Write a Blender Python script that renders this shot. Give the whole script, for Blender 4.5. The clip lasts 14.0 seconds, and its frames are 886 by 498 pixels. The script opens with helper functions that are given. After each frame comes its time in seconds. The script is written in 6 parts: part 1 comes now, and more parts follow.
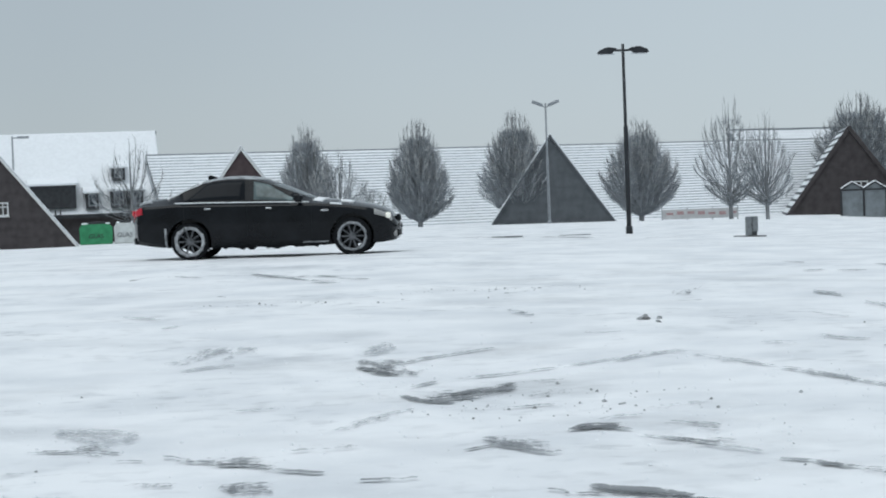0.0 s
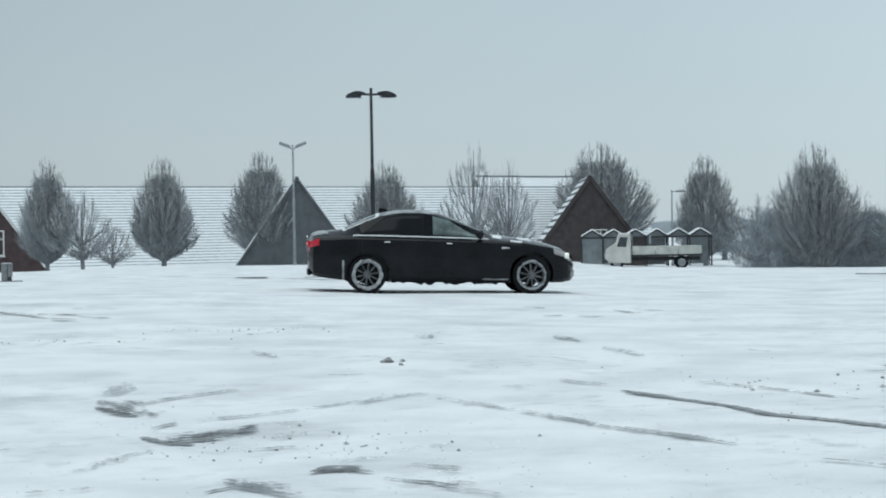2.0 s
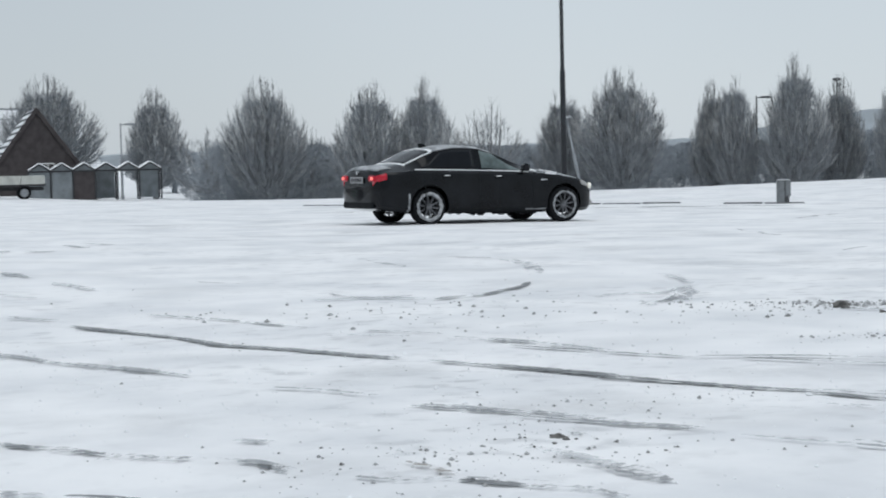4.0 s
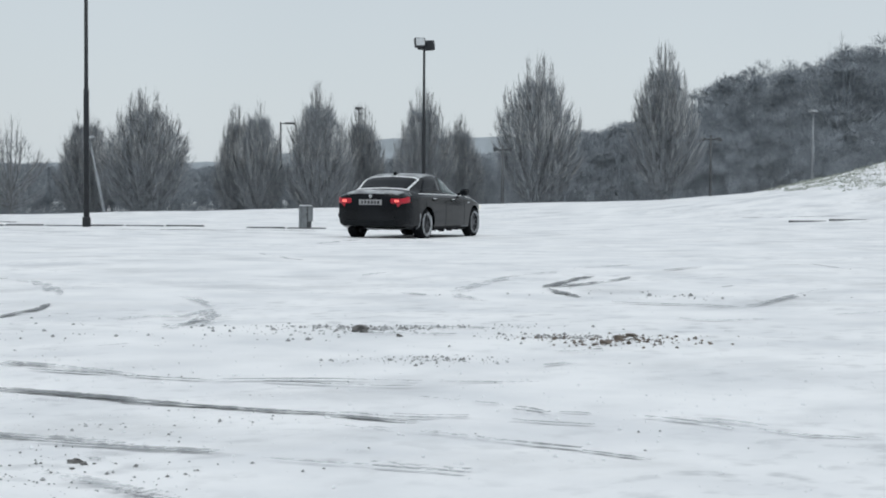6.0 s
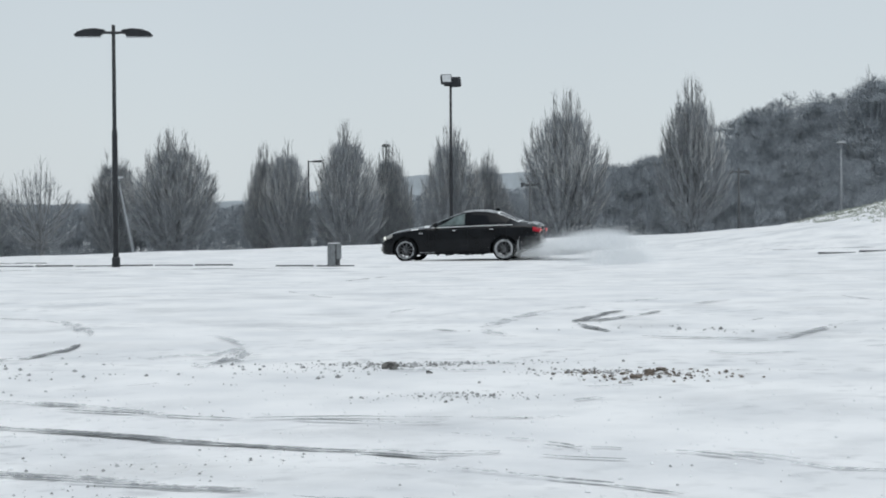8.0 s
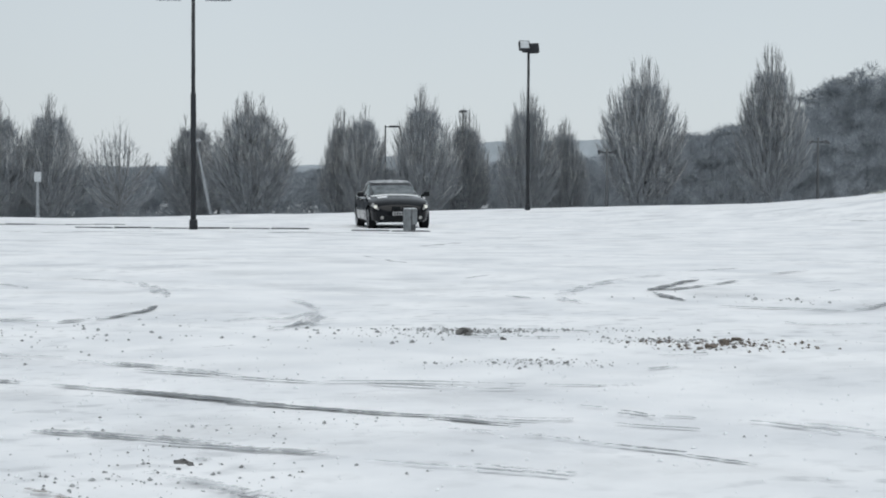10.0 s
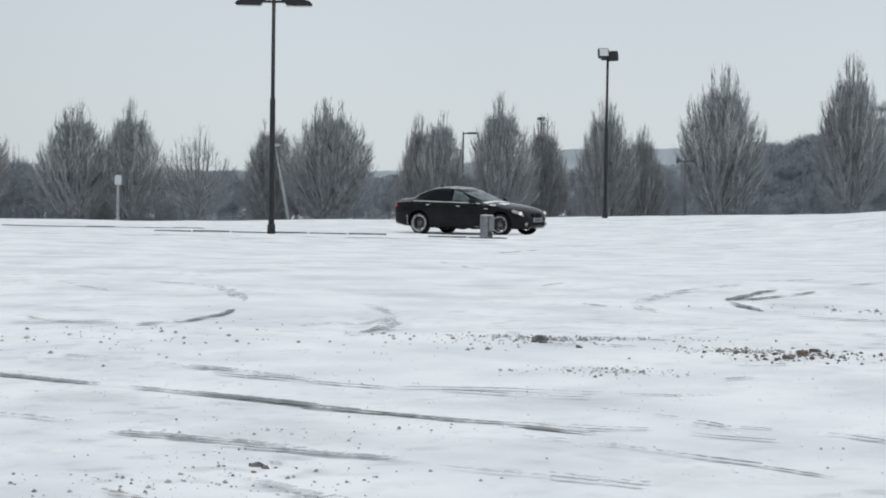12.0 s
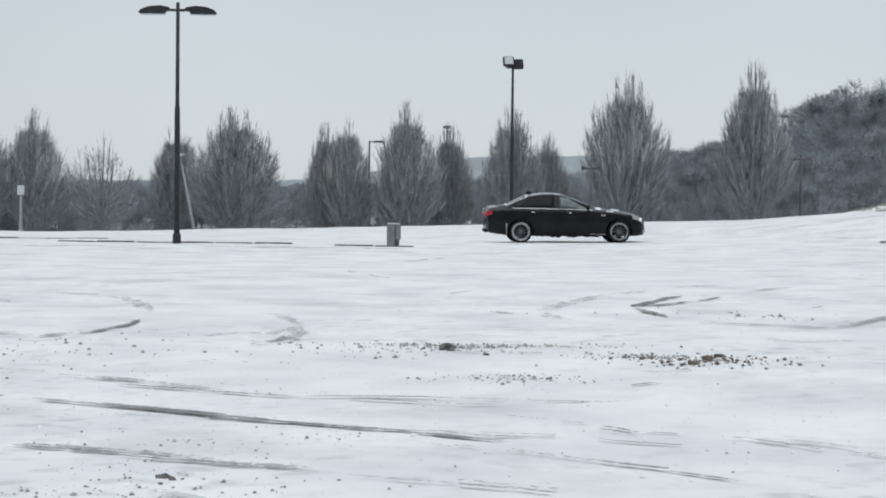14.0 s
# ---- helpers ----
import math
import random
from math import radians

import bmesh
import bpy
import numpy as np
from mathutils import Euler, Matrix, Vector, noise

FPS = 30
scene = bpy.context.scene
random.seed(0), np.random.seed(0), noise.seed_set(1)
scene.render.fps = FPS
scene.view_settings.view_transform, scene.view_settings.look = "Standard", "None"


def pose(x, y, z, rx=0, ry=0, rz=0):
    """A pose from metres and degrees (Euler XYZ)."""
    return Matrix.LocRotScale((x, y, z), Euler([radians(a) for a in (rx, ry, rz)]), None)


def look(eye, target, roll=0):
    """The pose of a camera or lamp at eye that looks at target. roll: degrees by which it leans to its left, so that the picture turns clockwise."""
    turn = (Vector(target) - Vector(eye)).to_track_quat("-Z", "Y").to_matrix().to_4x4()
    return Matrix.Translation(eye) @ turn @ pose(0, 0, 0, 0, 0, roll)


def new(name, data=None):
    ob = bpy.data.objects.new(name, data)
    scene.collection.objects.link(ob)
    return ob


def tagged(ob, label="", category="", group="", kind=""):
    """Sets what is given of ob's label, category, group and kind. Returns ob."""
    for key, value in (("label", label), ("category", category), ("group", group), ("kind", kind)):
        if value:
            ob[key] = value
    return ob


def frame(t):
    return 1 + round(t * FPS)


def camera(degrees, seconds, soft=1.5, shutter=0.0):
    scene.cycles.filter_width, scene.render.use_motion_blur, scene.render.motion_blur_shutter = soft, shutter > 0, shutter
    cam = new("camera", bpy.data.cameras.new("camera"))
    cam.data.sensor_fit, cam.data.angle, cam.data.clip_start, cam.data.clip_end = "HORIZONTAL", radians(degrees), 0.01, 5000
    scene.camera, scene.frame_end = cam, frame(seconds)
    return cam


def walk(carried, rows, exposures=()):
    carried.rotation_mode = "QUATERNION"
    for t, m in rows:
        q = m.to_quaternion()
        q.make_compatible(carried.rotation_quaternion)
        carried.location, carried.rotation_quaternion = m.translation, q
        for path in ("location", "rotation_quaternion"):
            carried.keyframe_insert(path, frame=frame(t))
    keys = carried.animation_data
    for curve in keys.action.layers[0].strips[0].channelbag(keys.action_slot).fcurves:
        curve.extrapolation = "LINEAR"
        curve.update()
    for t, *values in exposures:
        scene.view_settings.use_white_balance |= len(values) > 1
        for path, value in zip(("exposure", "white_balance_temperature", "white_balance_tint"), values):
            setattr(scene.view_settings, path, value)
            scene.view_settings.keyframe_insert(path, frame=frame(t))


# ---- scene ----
EYE = Vector((0.0, 0.0, 1.15))
cam = camera(26.93, 14.0, soft=1.9, shutter=0.1)

# seconds, bearing to the right, tilt, roll
PATH = [
    (0, 0.011, -1.475, -2.191),
    (0.5, -0.481, -0.786, -1.857),
    (1, 1.549, -0.592, -1.689),
    (1.5, 5.294, -0.175, -1.382),
    (2, 7.926, -0.391, -0.983),
    (2.5, 12.403, -2.517, -0.869),
    (3, 16.756, -3.186, -0.727),
    (3.5, 20.624, -2.455, -1.256),
    (4, 24.782, -2.788, -1.256),
    (4.2, 26.901, -3.024, -1.080),
    (6.5, 41.017, -1.888, 0.202),
    (7, 41.691, -1.861, 0.009),
    (7.5, 40.125, -1.581, -0.460),
    (8, 38.607, -1.072, -0.452),
    (8.2, 38.043, -0.938, -0.421),
    (10.3, 35.500, -2.138, 0.406),
    (10.5, 34.767, -1.861, 0.440),
    (11, 34.007, -1.903, 0.579),
    (11.5, 33.822, -2.021, 0.642),
    (12, 33.893, -1.929, 0.836),
    (12.5, 34.298, -1.776, 0.778),
    (13, 35.077, -1.846, 0.756),
    (13.5, 36.256, -1.983, 0.780),
    (14, 36.775, -1.637, 0.524),
]


def gaze(bearing, tilt, roll):
    a, e = radians(bearing), radians(tilt)
    return look(EYE, EYE + Vector((math.sin(a) * math.cos(e), math.cos(a) * math.cos(e), math.sin(e))), roll)


EXPOSURES = [(0.0, 0.06, 6050, 5), (0.5, -0.06, 6050, 4), (1.0, 0.03, 6030, 3), (1.5, 0.07, 6000, 2), (2.0, 0.06, 5950, 0), (2.4, 0.05, 5950, 0), (2.7, 0.08, 6200, 8), (4.2, 0.04, 6200, 8), (6.5, 0.04, 6290, 7), (7.5, 0.06, 6300, 7), (14.0, 0.07, 6340, 8)]
walk(cam, [(t, gaze(b, e, r)) for t, b, e, r in PATH], EXPOSURES)

# ---- overcast sky and a veiled low sun ----
world = bpy.data.worlds.new("world")
scene.world = world
world.use_nodes = True
wn, wl = world.node_tree.nodes, world.node_tree.links
wn.clear()
w_out, w_bg = wn.new("ShaderNodeOutputWorld"), wn.new("ShaderNodeBackground")
sky = wn.new("ShaderNodeTexSky")
sky.sky_type, sky.sun_disc = "NISHITA", False
sky.sun_elevation, sky.sun_rotation = radians(67), radians(209)
w_tc, w_sep, w_ramp, w_noise, w_mix, w_mul = (wn.new(n) for n in ("ShaderNodeTexCoord", "ShaderNodeSeparateXYZ", "ShaderNodeValToRGB", "ShaderNodeTexNoise", "ShaderNodeMix", "ShaderNodeMix"))
w_ramp.color_ramp.elements[0].position, w_ramp.color_ramp.elements[0].color = 0.0, (0.570, 0.600, 0.625, 1)
w_ramp.color_ramp.elements[1].position, w_ramp.color_ramp.elements[1].color = 0.45, (0.47, 0.502, 0.532, 1)
w_noise.inputs["Scale"].default_value, w_noise.inputs["Detail"].default_value = 2.5, 3.0
w_mul.data_type, w_mul.blend_type = "RGBA", "SOFT_LIGHT"
w_mul.inputs["Factor"].default_value = 0.22
w_mix.data_type = "RGBA"
w_mix.inputs["Factor"].default_value = 0.012
wl.new(w_tc.outputs["Generated"], w_sep.inputs[0])
wl.new(w_tc.outputs["Generated"], w_noise.inputs["Vector"])
wl.new(w_sep.outputs["Z"], w_ramp.inputs[0])
wl.new(w_ramp.outputs[0], w_mul.inputs["A"])
wl.new(w_noise.outputs["Fac"], w_mul.inputs["B"])
w_side, w_dim = wn.new("ShaderNodeMapRange"), wn.new("ShaderNodeMix")
w_side.inputs["From Min"].default_value, w_side.inputs["From Max"].default_value = -0.2, 0.5
w_side.inputs["To Min"].default_value, w_side.inputs["To Max"].default_value = 0.72, 1.0
w_dim.data_type, w_dim.blend_type = "RGBA", "MULTIPLY"
w_dim.inputs["Factor"].default_value = 1.0
wl.new(w_sep.outputs["X"], w_side.inputs["Value"])
wl.new(w_mul.outputs["Result"], w_dim.inputs["A"])
wl.new(w_side.outputs[0], w_dim.inputs["B"])
wl.new(w_dim.outputs["Result"], w_mix.inputs["A"])
wl.new(sky.outputs[0], w_mix.inputs["B"])
wl.new(w_mix.outputs["Result"], w_bg.inputs["Color"])
w_bg.inputs["Strength"].default_value = 1.0
wl.new(w_bg.outputs[0], w_out.inputs[0])
sun_data = bpy.data.lights.new("sun", "SUN")
sun_data.energy, sun_data.angle, sun_data.color = 1.22, radians(55), (1.0, 0.975, 0.94)
sun = new("sun", sun_data)
sun.matrix_world = look((-12, -22, 60), (0, 0, 0))


# ---- materials ----
def material(name, color, rough=0.6, metal=0.0, vary=0.25, scale=8.0, fine=60.0, bump=0.15, second=None, coat=0.0, emit=None, spec=0.35):
    m = bpy.data.materials.new(name)
    m.use_nodes = True
    n, l = m.node_tree.nodes, m.node_tree.links
    b = n["Principled BSDF"]
    tc = n.new("ShaderNodeTexCoord")
    big, small, mix, mix2 = n.new("ShaderNodeTexNoise"), n.new("ShaderNodeTexNoise"), n.new("ShaderNodeMix"), n.new("ShaderNodeMix")
    big.inputs["Scale"].default_value, big.inputs["Detail"].default_value = scale, 6
    small.inputs["Scale"].default_value, small.inputs["Detail"].default_value = fine, 4
    for x in (mix, mix2):
        x.data_type = "RGBA"
    second = second or tuple(c * (1 - vary) for c in color)
    mix.inputs["A"].default_value, mix.inputs["B"].default_value = (*color, 1), (*second, 1)
    mix2.blend_type = "OVERLAY"
    mix2.inputs["Factor"].default_value = min(1.0, vary * 1.2)
    ramp = n.new("ShaderNodeValToRGB")
    ramp.color_ramp.elements[0].position, ramp.color_ramp.elements[1].position = 0.38, 0.66
    for x in (big, small):
        l.new(tc.outputs["Object"], x.inputs["Vector"])
    l.new(big.outputs["Fac"], ramp.inputs[0])
    l.new(ramp.outputs[0], mix.inputs["Factor"])
    l.new(mix.outputs["Result"], mix2.inputs["A"])
    l.new(small.outputs["Fac"], mix2.inputs["B"])
    l.new(mix2.outputs["Result"], b.inputs["Base Color"])
    b.inputs["Roughness"].default_value, b.inputs["Metallic"].default_value = rough, metal
    b.inputs["Coat Weight"].default_value, b.inputs["Specular IOR Level"].default_value = coat, spec
    if bump:
        bp = n.new("ShaderNodeBump")
        bp.inputs["Strength"].default_value, bp.inputs["Distance"].default_value = bump, 0.02
        l.new(small.outputs["Fac"], bp.inputs["Height"])
        l.new(bp.outputs[0], b.inputs["Normal"])
    if emit:
        b.inputs["Emission Color"].default_value, b.inputs["Emission Strength"].default_value = (*emit[0], 1), emit[1]
    return m


def frosted(name, bark, frost, amount):
    """Bark with rime on what faces up; one shoot carries more of it than the next."""
    m = material(name, bark, 0.9, vary=0.4, scale=3.0, fine=40, bump=0)
    n, l = m.node_tree.nodes, m.node_tree.links
    b = n["Principled BSDF"]
    geo, sep, rnd, add, add2, mix, mp = n.new("ShaderNodeNewGeometry"), n.new("ShaderNodeSeparateXYZ"), n.new("ShaderNodeTexNoise"), n.new("ShaderNodeMath"), n.new("ShaderNodeMath"), n.new("ShaderNodeMix"), n.new("ShaderNodeMapRange")
    mix.data_type = "RGBA"
    rnd.inputs["Scale"].default_value = 1.1
    add.operation = add2.operation = "MULTIPLY_ADD"
    add.inputs[1].default_value, add2.inputs[1].default_value = 0.25, 0.9
    l.new(geo.outputs["Normal"], sep.inputs[0])
    l.new(sep.outputs["Z"], add.inputs[0])
    l.new(rnd.outputs["Fac"], add.inputs[2])
    l.new(geo.outputs["Random Per Island"], add2.inputs[0])
    l.new(add.outputs[0], add2.inputs[2])
    l.new(add2.outputs[0], mp.inputs["Value"])
    mp.inputs["From Min"].default_value, mp.inputs["From Max"].default_value, mp.inputs["To Max"].default_value = 0.75, 1.35, amount
    src = b.inputs["Base Color"].links[0].from_socket
    l.new(src, mix.inputs["A"])
    mix.inputs["B"].default_value = (*frost, 1)
    l.new(mp.outputs[0], mix.inputs["Factor"])
    l.new(mix.outputs["Result"], b.inputs["Base Color"])
    return m


def snow_ground():
    m = bpy.data.materials.new("trodden_snow")
    m.use_nodes = True
    n, l = m.node_tree.nodes, m.node_tree.links
    b = n["Principled BSDF"]
    tc = n.new("ShaderNodeTexCoord")

    def noise_at(sx, sy, scale, detail, rot=0.0):
        mp, t = n.new("ShaderNodeMapping"), n.new("ShaderNodeTexNoise")
        mp.inputs["Scale"].default_value = (sx, sy, 1)
        mp.inputs["Rotation"].default_value = (0, 0, rot)
        t.inputs["Scale"].default_value, t.inputs["Detail"].default_value = scale, detail
        l.new(tc.outputs["Object"], mp.inputs[0])
        l.new(mp.outputs[0], t.inputs["Vector"])
        return t.outputs["Fac"]

    def ramp(src, a, c):
        r = n.new("ShaderNodeMapRange")
        r.inputs["From Min"].default_value, r.inputs["From Max"].default_value = a, c
        l.new(src, r.inputs["Value"])
        return r.outputs[0]

    def math_(op, a, c):
        q = n.new("ShaderNodeMath")
        q.operation = op
        for i, v in enumerate((a, c)):
            if hasattr(v, "is_output"):
                l.new(v, q.inputs[i])
            else:
                q.inputs[i].default_value = v
        return q.outputs[0]

    def mixed(fac, a, c):
        q = n.new("ShaderNodeMix")
        q.data_type = "RGBA"
        l.new(fac, q.inputs["Factor"])
        for k, v in (("A", a), ("B", c)):
            if hasattr(v, "is_output"):
                l.new(v, q.inputs[k])
            else:
                q.inputs[k].default_value = (*v, 1)
        return q.outputs["Result"]

    streak = math_("MULTIPLY", ramp(noise_at(0.8, 1.0, 0.85, 9, 0.5), 0.52, 0.66), ramp(noise_at(1, 1, 0.13, 2), 0.36, 0.60))
    scuff = math_("MULTIPLY", ramp(noise_at(0.9, 1.0, 5.0, 10, -0.2), 0.52, 0.66), ramp(noise_at(1, 1, 0.35, 4), 0.40, 0.61))
    thin = math_("MULTIPLY", math_("MAXIMUM", streak, scuff), 0.36)
    white = mixed(ramp(noise_at(1, 1, 0.9, 8), 0.40, 0.68), (0.94, 0.945, 0.952), (0.775, 0.79, 0.81))
    grit = mixed(ramp(noise_at(1, 1, 9, 6), 0.4, 0.65), (0.44, 0.46, 0.48), (0.20, 0.21, 0.22))
    l.new(mixed(thin, white, grit), b.inputs["Base Color"])
    b.inputs["Roughness"].default_value = 0.8
    b.inputs["Specular IOR Level"].default_value = 0.25
    bp = n.new("ShaderNodeBump")
    bp.inputs["Strength"].default_value, bp.inputs["Distance"].default_value = 0.38, 0.045
    l.new(math_("ADD", noise_at(0.8, 1, 2.4, 7), math_("MULTIPLY", noise_at(1, 1, 14, 5), 0.25)), bp.inputs["Height"])
    l.new(bp.outputs[0], b.inputs["Normal"])
    return m


def slush(name, color, cover, most=0.92):
    """Packed slush in a wheel mark, fibrous along the mark, with ragged edges and gaps where the snow closed again."""
    m = bpy.data.materials.new(name)
    m.use_nodes = True
    n, l = m.node_tree.nodes, m.node_tree.links
    b, out = n["Principled BSDF"], n["Material Output"]
    uv, metres, tc = n.new("ShaderNodeUVMap"), n.new("ShaderNodeUVMap"), n.new("ShaderNodeTexCoord")
    uv.uv_map, metres.uv_map = "UVMap", "metres"
    sep = n.new("ShaderNodeSeparateXYZ")
    l.new(uv.outputs[0], sep.inputs[0])

    def calc(op, a, c=0.0):
        q = n.new("ShaderNodeMath")
        q.operation = op
        for i, v in enumerate((a, c)):
            if hasattr(v, "is_output"):
                l.new(v, q.inputs[i])
            else:
                q.inputs[i].default_value = v
        return q.outputs[0]

    def noise_at(src, s, sc, d):
        mp, t = n.new("ShaderNodeMapping"), n.new("ShaderNodeTexNoise")
        mp.inputs["Scale"].default_value = s
        t.inputs["Scale"].default_value, t.inputs["Detail"].default_value = sc, d
        l.new(src, mp.inputs[0])
        l.new(mp.outputs[0], t.inputs["Vector"])
        return calc("SUBTRACT", t.outputs["Fac"], 0.5)

    across = calc("SUBTRACT", 1.0, calc("ABSOLUTE", calc("SUBTRACT", calc("MULTIPLY", sep.outputs["Y"], 2.0), 1.0)))
    along = calc("MINIMUM", 1.0, calc("MULTIPLY", calc("MULTIPLY", sep.outputs["X"], calc("SUBTRACT", 1.0, sep.outputs["X"])), 14.0))
    edge = calc("MULTIPLY", calc("MINIMUM", 1.0, calc("MULTIPLY", across, 1.7)), along)
    rag = calc("MULTIPLY", noise_at(metres.outputs[0], (0.7, 3.5, 1), 1.0, 3), 2.0)
    rag = calc("ADD", rag, calc("MULTIPLY", noise_at(metres.outputs[0], (3.0, 9.0, 1), 1.0, 8), 2.2))
    rag = calc("ADD", rag, calc("MULTIPLY", noise_at(tc.outputs["Object"], (1, 1, 1), 26.0, 5), 1.7))
    mask = n.new("ShaderNodeMapRange")
    mask.interpolation_type = "SMOOTHSTEP"
    mask.inputs["From Min"].default_value, mask.inputs["From Max"].default_value, mask.inputs["To Max"].default_value = 0.0, 0.6, most
    l.new(calc("ADD", calc("ADD", rag, cover - 1.15), calc("MULTIPLY", edge, 1.15)), mask.inputs["Value"])
    mix, clear = n.new("ShaderNodeMixShader"), n.new("ShaderNodeBsdfTransparent")
    l.new(calc("MULTIPLY", mask.outputs[0], calc("MINIMUM", 1.0, calc("MULTIPLY", edge, 4.0))), mix.inputs[0])
    l.new(clear.outputs[0], mix.inputs[1])
    l.new(b.outputs[0], mix.inputs[2])
    l.new(mix.outputs[0], out.inputs["Surface"])
    cm = n.new("ShaderNodeMix")
    cm.data_type = "RGBA"
    cm.inputs["A"].default_value, cm.inputs["B"].default_value = (*(c * 1.25 for c in color), 1), (*(c * 0.55 for c in color), 1)
    l.new(calc("ADD", noise_at(tc.outputs["Object"], (1, 1, 1), 9, 6), 0.5), cm.inputs["Factor"])
    l.new(cm.outputs["Result"], b.inputs["Base Color"])
    b.inputs["Roughness"].default_value = 0.6
    b.inputs["Specular IOR Level"].default_value = 0.2
    return m


SNOW = snow_ground()
CAPSNOW = material("fresh_snow", (0.90, 0.915, 0.93), 0.8, vary=0.06, scale=5, fine=30, bump=0.25, spec=0.25)
POWDER = material("powder_snow", (0.90, 0.92, 0.935), 0.9, vary=0.03, bump=0, spec=0.1)
MARKS = {"dark": slush("grey_slush", (0.215, 0.225, 0.235), 0.45, 0.88), "grey": slush("wet_snow", (0.31, 0.325, 0.34), 0.30, 0.75),
         "faint": slush("thin_slush", (0.44, 0.46, 0.48), 0.22, 0.5), "torn": slush("torn_snow", (0.25, 0.26, 0.272), 0.17, 0.8),
         "earth": slush("smeared_earth", (0.25, 0.215, 0.185), 0.05, 0.8)}
CLOD = material("dirty_clod", (0.20, 0.197, 0.19), 0.9, vary=0.5, scale=14, fine=40, bump=0.6, second=(0.08, 0.078, 0.075))
EARTH = material("brown_earth", (0.22, 0.185, 0.155), 0.9, vary=0.5, scale=20, fine=60, bump=0.6, second=(0.07, 0.06, 0.05))
CRUMB = material("grey_crumbs", (0.46, 0.47, 0.48), 0.9, vary=0.6, scale=9, second=(0.15, 0.148, 0.145))
PAINT = material("black_car_paint", (0.0035, 0.0043, 0.0058), 0.09, vary=0.3, scale=2.2, fine=25, bump=0.004, second=(0.0085, 0.010, 0.0125), spec=0.20)
BLACK = material("black_plastic", (0.015, 0.017, 0.019), 0.6, vary=0.3, scale=6, spec=0.06)
RIMSNOW = material("road_grey_snow", (0.34, 0.355, 0.37), 0.85, vary=0.45, scale=14, fine=60, bump=0.4, second=(0.13, 0.135, 0.14))
CAKED = material("caked_snow", (0.44, 0.455, 0.47), 0.85, vary=0.5, scale=18, fine=60, bump=0.4, second=(0.20, 0.207, 0.214))
FROST = material("thin_frost", (0.50, 0.52, 0.54), 0.8, vary=0.4, scale=5, fine=40, bump=0.3, second=(0.22, 0.23, 0.24))
RUBBER = material("tyre_rubber", (0.014, 0.015, 0.017), 0.9, vary=0.4, scale=9, bump=0.3, spec=0.08)
RIM = material("slushy_alloy", (0.15, 0.155, 0.165), 0.6, metal=0.3, vary=0.5, scale=16, second=(0.06, 0.063, 0.067))
CHROME = material("bright_trim", (0.5, 0.51, 0.52), 0.2, metal=1.0, vary=0.1)
TINT = material("dark_tinted_glass", (0.010, 0.012, 0.015), 0.08, vary=0.1, bump=0, spec=0.12)
SIDEPANE = material("pale_side_glass", (0.16, 0.205, 0.205), 0.1, vary=0.5, scale=2.0, fine=9, bump=0, second=(0.045, 0.06, 0.06), spec=0.4)
SCREEN = material("rimed_windscreen", (0.16, 0.18, 0.19), 0.25, vary=0.5, scale=3, fine=20, bump=0.05, second=(0.06, 0.07, 0.075))
TAIL = material("red_tail_lamp", (0.36, 0.008, 0.022), 0.2, vary=0.25, scale=14, bump=0, coat=0.3, emit=((1.0, 0.03, 0.07), 0.09))
TAILHOT = material("lit_brake_bulb", (0.8, 0.1, 0.1), 0.3, vary=0.05, bump=0, emit=((1.0, 0.2, 0.16), 1.0))
HEAD = material("headlamp_lens", (0.33, 0.33, 0.32), 0.12, vary=0.2, bump=0, coat=0.6, emit=((1.0, 0.95, 0.82), 0.02))
HEADHOT = material("lit_headlamp_ring", (0.9, 0.88, 0.8), 0.3, vary=0.05, bump=0, emit=((1.0, 0.95, 0.82), 0.18))
PLATE = material("number_plate_white", (0.36, 0.365, 0.37), 0.5, vary=0.15)
INK = material("plate_ink", (0.03, 0.03, 0.035), 0.6)
POLE = material("dark_steel_pole", (0.035, 0.038, 0.043), 0.5, metal=0.3, vary=0.35, scale=3, bump=0.1)
# For the far lamps: pole steel greyed so that haze is in its colour.
HAZEPOLE = material("hazed_grey_pole", (0.13, 0.138, 0.146), 0.6, metal=0.1, vary=0.35, scale=3, bump=0.1)
GALV = material("galvanised_pole", (0.34, 0.36, 0.38), 0.5, metal=0.4, vary=0.25, scale=4)
LENS = material("lamp_lens", (0.55, 0.58, 0.60), 0.3, vary=0.2, scale=12)
CABINET = material("grey_cabinet", (0.21, 0.225, 0.235), 0.6, vary=0.25, scale=6)
CABDARK = material("grey_plinth", (0.09, 0.095, 0.10), 0.75, vary=0.3)
KERB = material("wet_kerb_stone", (0.14, 0.145, 0.15), 0.8, vary=0.4, scale=5)
BRICK = material("dark_red_brick", (0.086, 0.062, 0.064), 0.85, vary=0.3, scale=2.5, fine=30)
BRICKLOW = material("brown_brick", (0.072, 0.063, 0.064), 0.85, vary=0.3, scale=2.5, fine=30)
SLATE = material("grey_weatherboard", (0.115, 0.125, 0.135), 0.8, vary=0.25, scale=2, fine=24)
TILE = material("grey_roof_tile", (0.60, 0.63, 0.655), 0.85, vary=0.3, scale=3)
WHITEWOOD = material("white_painted_wood", (0.72, 0.73, 0.72), 0.6, vary=0.12, scale=6)
DARKWOOD = material("dark_stained_timber", (0.05, 0.052, 0.056), 0.75, vary=0.3, scale=5)
PANE = material("dark_window_pane", (0.05, 0.06, 0.07), 0.08, vary=0.3, bump=0, coat=0.3)
